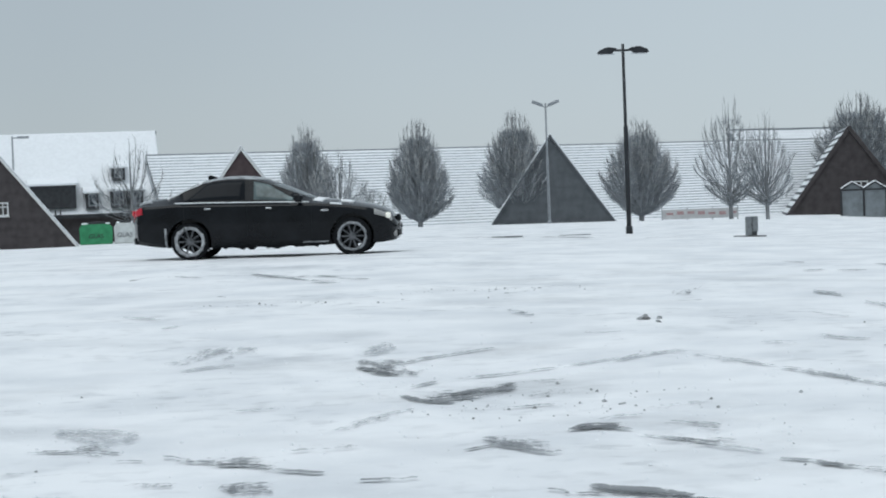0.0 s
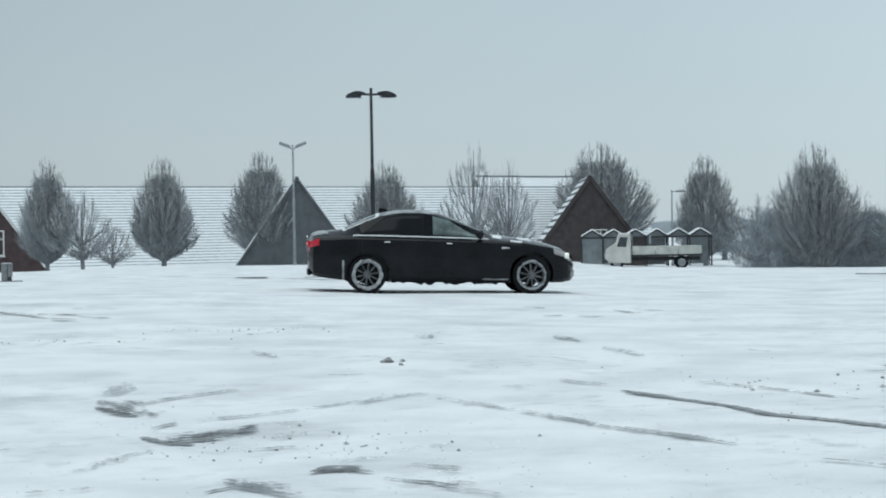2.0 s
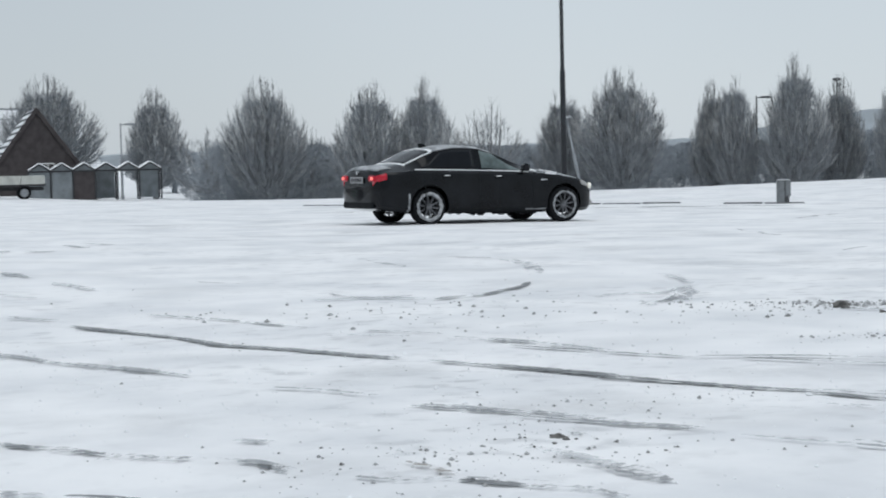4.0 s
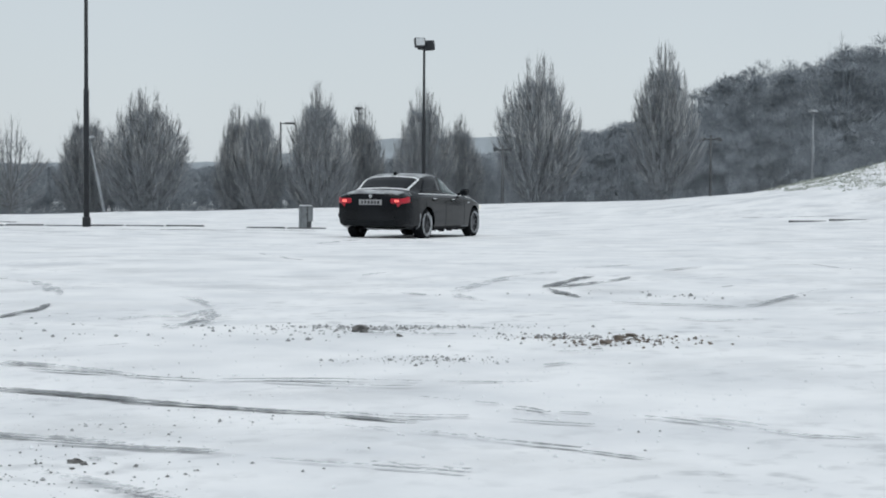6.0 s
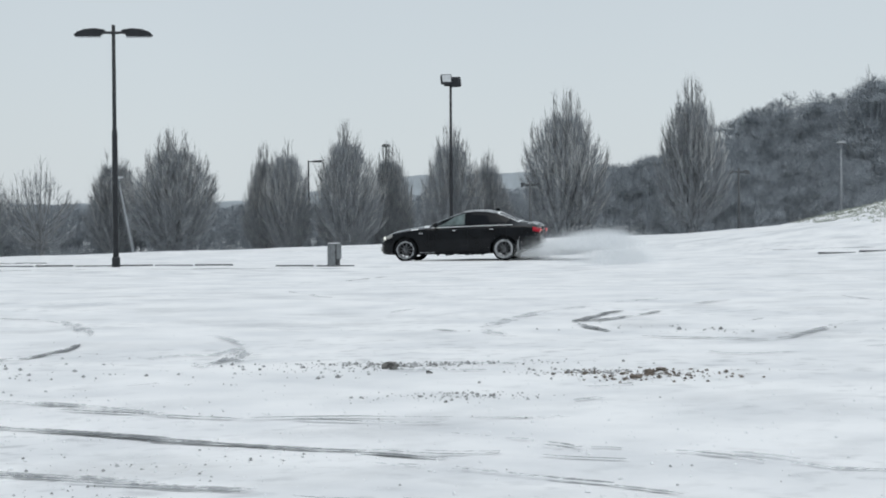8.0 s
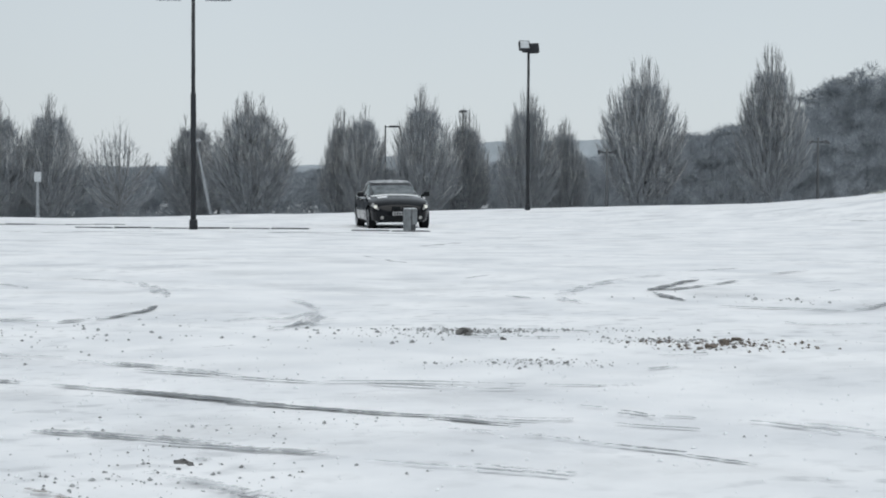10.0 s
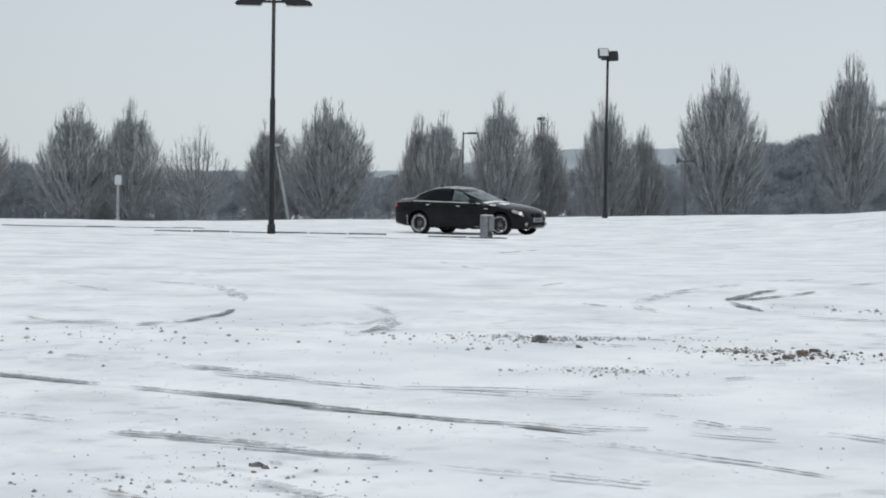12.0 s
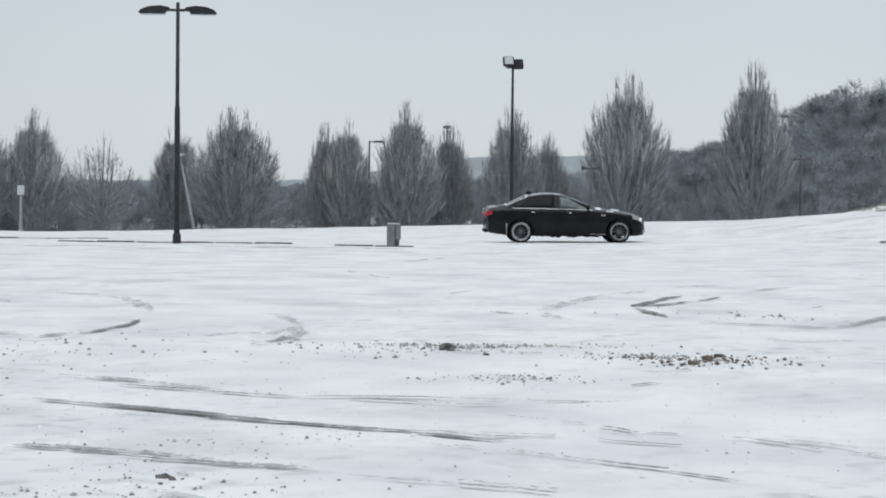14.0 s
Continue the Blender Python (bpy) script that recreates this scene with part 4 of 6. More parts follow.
plant(26.35, 90, 1.85, 2.1, OPEN[1], "bare young tree with open rimed branches", group="trees along the lot edge")
plant(17.6, 98, 1.2, 2.2, OPEN[0], "bare young tree with open rimed branches", group="trees along the lot edge")
plant(20.8, 98, 1.2, 1.7, OPEN[0], "bare young tree with open rimed branches", group="trees along the lot edge", turn=1)

rw = random.Random(5)
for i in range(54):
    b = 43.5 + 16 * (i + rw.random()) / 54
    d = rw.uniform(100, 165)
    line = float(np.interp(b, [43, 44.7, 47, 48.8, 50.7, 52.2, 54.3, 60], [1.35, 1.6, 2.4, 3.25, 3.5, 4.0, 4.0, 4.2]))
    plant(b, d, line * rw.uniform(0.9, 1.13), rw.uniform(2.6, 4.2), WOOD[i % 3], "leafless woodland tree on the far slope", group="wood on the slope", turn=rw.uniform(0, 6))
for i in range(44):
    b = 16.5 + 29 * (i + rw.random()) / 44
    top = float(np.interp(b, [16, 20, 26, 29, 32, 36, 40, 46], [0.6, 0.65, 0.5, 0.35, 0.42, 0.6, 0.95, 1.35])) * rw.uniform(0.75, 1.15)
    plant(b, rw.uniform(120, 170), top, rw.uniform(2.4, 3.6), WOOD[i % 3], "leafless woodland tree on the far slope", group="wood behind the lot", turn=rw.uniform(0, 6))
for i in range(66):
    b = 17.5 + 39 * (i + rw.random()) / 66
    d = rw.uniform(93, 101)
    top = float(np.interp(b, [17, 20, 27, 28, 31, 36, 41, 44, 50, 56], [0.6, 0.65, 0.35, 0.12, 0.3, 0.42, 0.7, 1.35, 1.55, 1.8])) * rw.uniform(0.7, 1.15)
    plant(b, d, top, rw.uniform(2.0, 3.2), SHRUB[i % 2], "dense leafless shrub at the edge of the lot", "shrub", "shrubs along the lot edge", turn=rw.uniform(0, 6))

plant(51.65, 120, 4.46, 1.9, OPEN[2], "tall sparse tree rising over the wood", group="wood on the slope")


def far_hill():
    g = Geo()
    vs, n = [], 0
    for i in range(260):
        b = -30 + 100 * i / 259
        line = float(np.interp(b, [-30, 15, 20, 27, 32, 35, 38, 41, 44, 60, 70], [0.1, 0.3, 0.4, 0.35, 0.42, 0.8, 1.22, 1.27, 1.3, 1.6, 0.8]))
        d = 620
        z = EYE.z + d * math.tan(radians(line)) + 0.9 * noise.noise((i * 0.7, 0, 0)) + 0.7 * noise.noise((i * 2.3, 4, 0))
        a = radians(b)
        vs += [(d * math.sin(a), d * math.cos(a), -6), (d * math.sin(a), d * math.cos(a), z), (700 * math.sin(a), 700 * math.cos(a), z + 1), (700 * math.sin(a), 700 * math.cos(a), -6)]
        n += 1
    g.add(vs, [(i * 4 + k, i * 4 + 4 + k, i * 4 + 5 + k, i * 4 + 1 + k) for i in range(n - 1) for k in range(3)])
    tagged(part("backdrop", g, FARHILL), "wooded ridge far behind the trees, its haze painted pale", "hill", kind="structure")


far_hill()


# ---- lamp posts ----
def lamp_post(bearing, dist, top, kind_="double", turn=0.0, mat=None, label="", lean=0.0, arm=0.62):
    mat = mat or POLE
    m = at(bearing, dist)
    h = EYE.z + dist * math.tan(radians(top)) - m.translation.z
    root = thing("street_lamp", m @ pose(0, 0, 0, 0, lean, 0) @ pose(0, 0, 0, 0, 0, turn), label, "street lamp", "lamp posts of the car park")
    part("pole", Geo().tube([(0, 0, -0.2), (0, 0, h * 0.56), (0, 0, h * 0.57), (0, 0, h)], [0.075, 0.07, 0.052, 0.045], 12), mat, root, smooth=True)
    part("base_collar", Geo().tube([(0, 0, -0.05), (0, 0, 0.22), (0, 0, 0.25)], [0.11, 0.105, 0.08], 12), mat, root)
    if kind_ == "double":
        for s in (-1, 1):
            part("arm", Geo().tube([(0, 0, h - 0.2), (s * 0.25, 0, h - 0.19)], [0.035, 0.035], 8), mat, root)
            prof = [(0.2, 0.07), (0.45, 0.11), (arm * 1.15, 0.09), (arm * 1.48, 0.02), (arm * 1.62, -0.07), (arm * 1.5, -0.10), (0.34, -0.10), (0.30, -0.03), (0.2, -0.01)]
            head = part("lamp_head", Geo().prism([(s * x, h - 0.2 + z) for x, z in prof], -0.15, 0.15), mat, root, "flat dark lamp head", bevel=0.02)
            part("lens", Geo().box((s * arm * 0.98, 0, h - 0.2 - 0.105), (arm * 0.95, 0.22, 0.02)), LENS, head)
    elif kind_ == "wing":
        for s in (-1, 1):
            r = Euler((0, radians(-22 * s), 0)).to_matrix()
            part("arm", Geo().tube([(0, 0, h - 0.25), (s * 0.2, 0, h - 0.1)], [0.03, 0.03], 6), mat, root)
            part("lamp_head", Geo().box((s * 0.42, 0, h), (0.62, 0.34, 0.16), r), mat, root, bevel=0.04)
    elif kind_ == "single":
        part("arm", Geo().tube([(0, 0, h - 0.1), (0.3, 0, h - 0.08)], [0.03, 0.03], 6), mat, root)
        part("lamp_head", Geo().box((0.55, 0, h - 0.07), (0.62, 0.24, 0.12)), mat, root, bevel=0.03)
    elif kind_ == "flood":
        for x, z, yw, tip in ((-0.17, 0.20, 12, -22), (0.19, 0.10, 152, -14)):
            r = Euler((radians(tip), 0, radians(yw))).to_matrix()
            head = part("flood_head", Geo().box((x, -0.06, h + z), (0.42, 0.20, 0.38), r), mat, root, "square floodlight head", bevel=0.03)
            part("lens", Geo().box(Vector((x, -0.06, h + z)) + r @ Vector((0, -0.105, 0)), (0.34, 0.012, 0.30), r), LENS, head)
            part("yoke", Geo().tube([(x * 0.6, 0, h - 0.02), (x, -0.03, h + z)], [0.025, 0.025], 6), mat, root)
        part("bracket", Geo().box((0, 0, h - 0.03), (0.5, 0.08, 0.06)), mat, root)
    elif kind_ == "cap":
        part("lamp_head", Geo().tube([(0, 0, h - 0.12), (0, 0, h - 0.05), (0, 0, h + 0.05)], [0.06, 0.26, 0.18], 12), mat, root)
    elif kind_ == "sign":
        part("sign_board", Geo().box((0, -0.06, h - 0.2), (0.3, 0.03, 0.42)), LENS, root, "small grey sign board", bevel=0.01)
    return root


lamp_post(5.78, 58, 4.61, label="dark double-arm car park lamp standing in snow", arm=0.5, turn=6)
lamp_post(28.58, 48, 5.82, label="dark double-arm car park lamp standing in snow", arm=0.62, turn=-4)
lamp_post(53.79, 59, 5.43, "single", 176, label="dark single-arm car park lamp by the snow bank")
lamp_post(38.88, 72, 4.0, "flood", label="tall floodlight mast with two square heads")
lamp_post(3.34, 97, 2.9, "wing", mat=GALV, label="grey lamp with two raised wing heads")
lamp_post(34.47, 112, 1.70, "single", label="thin single-arm lamp before the trees")
lamp_post(36.87, 104, 2.15, "cap", label="slim dark mast with a small lantern")
lamp_post(41.32, 84, 1.02, "double", mat=HAZEPOLE, arm=0.26, label="small far lamp with a flat double head")
lamp_post(47.7, 88, 1.35, "double", mat=HAZEPOLE, arm=0.34, label="small far lamp with a flat double head")
lamp_post(50.76, 93, 2.09, "cap", mat=GALV, label="pale post-top lamp before the dark wood")
lamp_post(29.15, 84, 1.24, "cap", mat=GALV, lean=-11, label="leaning pale post-top lamp")
lamp_post(23.91, 82, 0.2, "sign", mat=GALV, label="thin post with a small grey sign")
lamp_post(-12.95, 99, 2.45, "single", mat=GALV, label="grey single-arm lamp beside the houses")
lamp_post(15.0, 113, 1.3, "single", mat=GALV, label="grey single-arm lamp behind the shelter")


def cabinet(bearing, dist, turn=0.0, dz=0.0):
    root = thing("power_cabinet", at(bearing, dist, turn, dz) @ Matrix.Scale(0.88, 4), "two grey steel power cabinets on one plinth in the snow", "power cabinet", "power cabinets on the kerbs")
    part("plinth", Geo().box((0.085, 0.01, 0.04), (0.14, 0.18, 0.26)), CABDARK, root, "dark plinth", bevel=0.01)
    tall = part("tall_box", Geo().box((-0.09, 0, 0.27), (0.17, 0.22, 0.72)), CABINET, root, bevel=0.012)
    part("door", Geo().box((-0.09, -0.116, 0.36), (0.145, 0.012, 0.46)), CABINET, tall, bevel=0.004)
    part("latch", Geo().box((-0.03, -0.128, 0.38), (0.018, 0.018, 0.07)), CABDARK, tall)
    short = part("short_box", Geo().box((0.095, -0.02, 0.40), (0.165, 0.23, 0.46)), CABINET, root, bevel=0.012)
    part("door", Geo().box((0.095, -0.141, 0.40), (0.14, 0.012, 0.42)), CABINET, short, bevel=0.004)
    part("gap_strip", Geo().box((0.004, -0.06, 0.36), (0.016, 0.10, 0.52)), CABDARK, root)
    part("snow_cap", Geo().box((0, 0, 0.643), (0.33, 0.20, 0.022)), CAPSNOW, root, "thin cap of snow", bevel=0.010)
    return root


cabinet(9.5, 51, 12)
cabinet(35.24, 48, 25)
cabinet(-5.35, 58, 10)
cabinet(54.24, 57.5, 10, -0.16)


def kerb_line(b0, d0, b1, d1, skip=()):
    p0, p1 = at(b0, d0).translation, at(b1, d1).translation
    n = max(1, int((p1 - p0).length / 1.0))
    root = thing("kerb", Matrix.Identity(4), "row of low dark kerb stones half buried in snow", "kerb", "kerbs", "structure")
    yaw = math.atan2(p1.y - p0.y, p1.x - p0.x)
    for i in range(n):
        if i in skip:
            continue
        p = p0.lerp(p1, (i + 0.5) / n)
        z = soft_z(p.x, p.y)
        ob = part("kerb_stone", KERBMESH, KERB, root)
        ob.matrix_basis = Matrix.Translation((p.x, p.y, z + 0.005 + 0.008 * math.sin(i * 2.7))) @ Euler((0, 0, yaw)).to_matrix().to_4x4()


KERBMESH = Geo().box((0, 0, 0), (0.985, 0.12, 0.055)).mesh("kerb_stone", 0.015)
KERBMESH.materials.append(KERB)
kerb_line(25.0, 49.5, 35.9, 47.3, skip=(6,))
kerb_line(1.5, 58.5, 5.7, 57.5, skip=(1, 3))
kerb_line(8.9, 51.2, 10.0, 50.6)
kerb_line(48.8, 50, 56, 51, skip=(0, 3))
kerb_line(20.5, 60, 26.5, 56.5)
kerb_line(-6.0, 58.2, -4.7, 57.6)


# ---- houses ----
def window(root, x, z, w, h, y, frame_mat, bars=1):
    g = Geo()
    t = 0.07
    for dx in (-w / 2 + t / 2, w / 2 - t / 2):
        g.box((x + dx, y - 0.03, z), (t, 0.08, h))
    for dz in (-h / 2 + t / 2, h / 2 - t / 2):
        g.box((x, y - 0.03, z + dz), (w - 2 * t, 0.08, t))
    win = part("window", g, frame_mat, root)
    part("pane", Geo().box((x, y + 0.012, z), (w - 2 * t, 0.02, h - 2 * t)), PANE, win)
    if bars:
        part("glazing_bar", Geo().box((x, y - 0.03, z), (0.05, 0.05, h - 2 * t)).box((x, y - 0.031, z + h * 0.16), (w - 2 * t, 0.046, 0.05)), frame_mat, win)
    part("sill", Geo().box((x, y - 0.06, z - h / 2 - 0.03), (w + 0.1, 0.16, 0.05)), frame_mat, win)


def gable_house(bearing, dist, width, top, base, mat, label, turn=0.0, depth=9.0, windows=(), trim=WHITEWOOD, courses=False):
    m = at(bearing, dist, turn)
    z0 = m.translation.z
    h = EYE.z + dist * math.tan(radians(top)) - z0
    w = dist * radians(width)
    root = thing("gable_house", m, label, "house", "gabled wings of the long building")
    steps = Geo().prism([(-w / 2, -0.3), (w / 2, -0.3), (w / 2, 0.02), (0.0, h - 0.1), (-w / 2, 0.02)], 0, 0.3)
    wall = part("wall", steps, mat, root)
    rake = math.atan2(h, w / 2)
    ln = math.hypot(h, w / 2) + 0.35
    for s in (-1, 1):
        r = Euler((0, s * rake, 0)).to_matrix()
        c = Vector((s * w / 4, 0, h / 2)) + r @ Vector((0, 0, 0.06))
        part("roof", Geo().box(c + Vector((0, depth / 2, 0)), (ln, depth + 0.12, 0.08), r), TILE, root, bevel=0.01)
        part("roof_snow", Geo().box(c + r @ Vector((0, 0, 0.062)) + Vector((0, depth / 2, 0)), (ln, depth + 0.14, 0.045), r), CAPSNOW, root, "snow lying on the roof", bevel=0.02)
        if courses:
            # a deep verge board hides the snow edge; bare tile butts show as dark courses
            part("verge_cover", Geo().box(c + r @ Vector((0, 0, 0.02)) + Vector((0, -0.11, 0)), (ln, 0.05, 0.24), r), mat, root, bevel=0.008)
            for k in range(13 if s < 0 else 0):
                part("tile_butt", Geo().box(c + r @ Vector((ln * ((k + 0.5) / 13 - 0.5), 0, 0.10)) + Vector((0, depth / 2, 0)), (0.16, depth, 0.03), r), SLATE, root)
        part("verge_board", Geo().box(c + r @ Vector((0, 0, -0.05)) + Vector((0, -0.085, 0)), (ln - 0.1, 0.04, 0.10), r), trim, root, bevel=0.008)
    for x, z, ww, hh in windows:
        window(wall, x, z, ww, hh, 0.0, WHITEWOOD)
    # courses of the wall
    for k in range(int(h / 0.45)):
        z = 0.2 + k * 0.45
        half = w / 2 * (1 - z / h) - 0.12
        if half > 0.2:
            part("wall_course", Geo().box((0, -0.006, z), (2 * half, 0.012, 0.02)), mat, wall)
    return root


gable_house(-6.1, 100, 3.95, 1.83, -0.9, BRICK, "dark red brick gable with two white windows", windows=[(-0.95, 1.55, 0.72, 1.35), (0.85, 1.55, 0.72, 1.35)])
gable_house(3.45, 105, 3.75, 1.85, -0.75, SLATE, "dark grey boarded gable with snow on its verge", trim=SLATE)
gable_house(12.5, 113, 3.75, 1.68, -0.95, BRICKLOW, "brown brick gable beside the shelter", windows=[(0.6, 1.35, 0.8, 1.3)], turn=4, trim=SLATE, courses=True)
gable_house(-13.75, 97, 5.2, 2.3, -0.9, BRICKLOW, "brown brick gable with a snowy verge", windows=[(0.75, 2.1, 0.55, 0.7)])


def long_roof():
    a0, a1 = at(-8.3, 103.5).translation, at(14.9, 129).translation
    L = (a1 - a0).length
    yaw = math.degrees(math.atan2(a1.y - a0.y, a1.x - a0.x))
    root = thing("long_building", pose(a0.x, a0.y, min(a0.z, a1.z) - 0.1, 0, 0, yaw), "long low building under one steep snow-covered tiled roof", "building")
    z_ridge = EYE.z + 3.25 - root.matrix_basis.translation.z
    run, n = 4.6, 30
    for k in range(n):
        t0, t1 = k / n, (k + 1) / n
        p0, p1 = Vector((0, run * t0 - 0.06, 0.25 + (z_ridge - 0.25) * t0)), Vector((0, run * t1, 0.25 + (z_ridge - 0.25) * t1))
        tilt = math.atan2(p1.z - p0.z, p1.y - p0.y)
        r = Euler((tilt - 0.02, 0, 0)).to_matrix()
        c = (p0 + p1) / 2
        part("tile_course", Geo().box((L / 2, c.y, c.z), (L, (p1 - p0).length * 1.08, 0.05), r), TILE, root)
        part("snow_course", Geo().box((L / 2, c.y + 0.03, c.z + 0.05), (L, (p1 - p0).length * 1.06, 0.022), r), CAPSNOW, root, bevel=0.008)
    part("wall", Geo().box((L / 2, 2.6, 0.1), (L, 4.6, 0.7)), BRICKLOW, root)
    part("back_roof", Geo().add([(0, run, z_ridge), (L, run, z_ridge), (L, 2 * run, 0.2), (0, 2 * run, 0.2), (0, run, z_ridge - 0.1), (L, run, z_ridge - 0.1), (L, 2 * run, 0.1), (0, 2 * run, 0.1)],
         [(0, 1, 2, 3), (7, 6, 5, 4), (0, 4, 5, 1), (2, 6, 7, 3), (1, 5, 6, 2), (0, 3, 7, 4)]), TILE, root)
    part("ridge_cap", Geo().tube([(0, run, z_ridge + 0.04), (L, run, z_ridge + 0.04)], [0.05, 0.05], 8), GALV, root, "grey ridge tiles")
    # a taller stretch of roof behind the ridge, and a vent near the end
    x0, x1 = 40.7, 50.6
    for k in range(4):
        part("upper_course", Geo().box(((x0 + x1) / 2, run + 0.3 + 0.24 * k, z_ridge - 0.02 + 0.22 * k), (x1 - x0, 0.36, 0.05), Euler((0.72, 0, 0)).to_matrix()), CAPSNOW, root, bevel=0.01)
    part("upper_wall", Geo().box(((x0 + x1) / 2, run + 1.2, z_ridge + 0.1), (x1 - x0, 0.2, 1.1)), TILE, root)
    part("upper_ridge", Geo().tube([(x0, run + 1.1, z_ridge + 0.82), (x1, run + 1.1, z_ridge + 0.82)], [0.05, 0.05], 6), GALV, root, "grey ridge tiles")
    part("roof_vent", Geo().tube([(L - 1.2, run * 0.86, z_ridge * 0.80), (L - 1.2, run * 0.86, z_ridge * 0.80 + 0.45)], [0.1, 0.1], 8), DARKWOOD, root, "small dark roof vent")
    for x in (0, L):
        part("gable_wall", Geo().add([(x, 0.3, 0), (x, 2 * run - 0.3, 0), (x, run, z_ridge - 0.15)], [(0, 1, 2)]), TILE, root)


long_roof()


def chalet():
    m = at(-11.2, 106, 2, 0.3)
    root = thing("chalet", m, "low dark house with a big snowy roof and dormers", "house")
    w, ze, zr = 8.9, 1.4, 5.9
    part("wall", Geo().box((0.3, 2.5, ze / 2 - 0.4), (w, 5.0, ze + 0.8)), BRICKLOW, root)
    tilt = math.atan2(zr - ze, 4.2)
    r = Euler((tilt, 0, 0)).to_matrix()
    ln = math.hypot(zr - ze, 4.2)
    c = Vector((0.3, 1.9, (ze + zr) / 2))
    part("roof", Geo().box(c, (w + 0.5, ln + 0.4, 0.16), r), TILE, root, bevel=0.02)
    part("roof_snow", Geo().box(c + r @ Vector((0, 0, 0.13)), (w + 0.5, ln + 0.4, 0.10), r), CAPSNOW, root, "thick snow on the roof", bevel=0.04)
    part("back_roof", Geo().box((0.3, 5.9, (ze + zr) / 2), (w + 0.5, ln, 0.16), Euler((-tilt, 0, 0)).to_matrix()), TILE, root)
    part("side_wall", Geo().box((w / 2 + 1.9, 1.6, 0.35), (3.2, 2.4, 1.5)), BRICKLOW, root)
    part("side_roof_snow", Geo().box((w / 2 + 1.9, 1.6, 1.16), (3.4, 2.7, 0.10)), CAPSNOW, root, bevel=0.03)
    part("fascia", Geo().box((0.3, -0.45, ze - 0.12), (w + 0.5, 0.06, 0.2)), DARKWOOD, root)
    part("ridge_cap", Geo().tube([(-w / 2, 4.0, zr + 0.12), (w / 2 + 0.6, 4.0, zr + 0.12)], [0.08, 0.08], 6), SLATE, root)
    for x, z, ww, hh, big in ((-1.13, 2.35, 2.5, 1.45, True), (1.0, 2.05, 0.7, 1.05, False), (2.45, 2.1, 0.85, 1.1, False), (3.4, 2.1, 0.85, 1.1, False), (2.58, 3.55, 0.75, 0.85, False)):
        y = (z + 0.1 - hh / 2 - ze) / (zr - ze) * 4.2 - 0.75
        dm = part("dormer", Geo().box((x, y + 1.0, z + 0.1), (ww, 2.0, hh)), DARKWOOD, root, "dark timber dormer", bevel=0.01)
        part("dormer_snow", Geo().box((x, y + 0.95, z + 0.1 + hh / 2 + 0.09), (ww + 0.3, 2.3, 0.13), Euler((0.16, 0, 0)).to_matrix()), CAPSNOW, dm, bevel=0.03)
        if not big:
            part("dormer_frame", Geo().box((x, y - 0.012, z + 0.1), (ww * 0.62, 0.03, hh * 0.66)), GALV, dm)
            part("dormer_pane", Geo().box((x, y - 0.03, z + 0.1), (ww * 0.5, 0.012, hh * 0.54)), PANE, dm)
        else:
            for k in range(5):
                part("board", Geo().box((x - ww / 2 + 0.2 + 0.4 * k, y - 0.012, z + 0.1), (0.38, 0.024, hh - 0.04)), DARKWOOD, dm)
    part("chimney", Geo().box((4.3, 4.2, zr - 0.3), (0.35, 0.35, 1.1)), BRICKLOW, root, bevel=0.02)
    for k in range(5):
        part("post", Geo().box((-1.9 + k * 0.28, -0.5, 0.8), (0.07, 0.07, 1.7)), DARKWOOD, root)


chalet()


def bottle_bank(x_bearing, dist, w, mat, label, text_mat):
    root = thing("bottle_bank", at(x_bearing, dist), label, "bottle bank", "row of bottle banks")
    h = 1.1
    part("tank", Geo().prism([(-w / 2, 0.02), (w / 2, 0.02), (w / 2 + 0.03, h - 0.2), (w / 2 - 0.12, h), (-w / 2 + 0.12, h), (-w / 2 - 0.03, h - 0.2)], -0.6, 0.6), mat, root, bevel=0.03)
    part("lid_snow", Geo().box((0, 0, h + 0.03), (w - 0.2, 1.1, 0.09)), CAPSNOW, root, "snow on the lid", bevel=0.03)
    part("hatch", Geo().box((0.05, -0.2, h + 0.07), (w * 0.55, 0.75, 0.14)), DARKWOOD, root, bevel=0.02)
    cu = bpy.data.curves.new("lettering", "FONT")
    cu.body, cu.size, cu.extrude, cu.align_x, cu.align_y = "GLAS", 0.34, 0.004, "CENTER", "CENTER"
    cu.materials.append(text_mat)
    t = new("lettering", cu)
    t.parent = root
    t.matrix_basis = pose(0, -0.612, 0.45, 90, 0, 0)


bottle_bank(-10.58, 101, 1.7, GREEN, "green plastic bottle bank with a snowy lid", DARKWOOD)
for b in (-9.72, -9.06, -8.40):
    bottle_bank(b, 101, 1.08, BANKWHITE, "white bottle bank with dark lettering and snowy lid", SLATE)


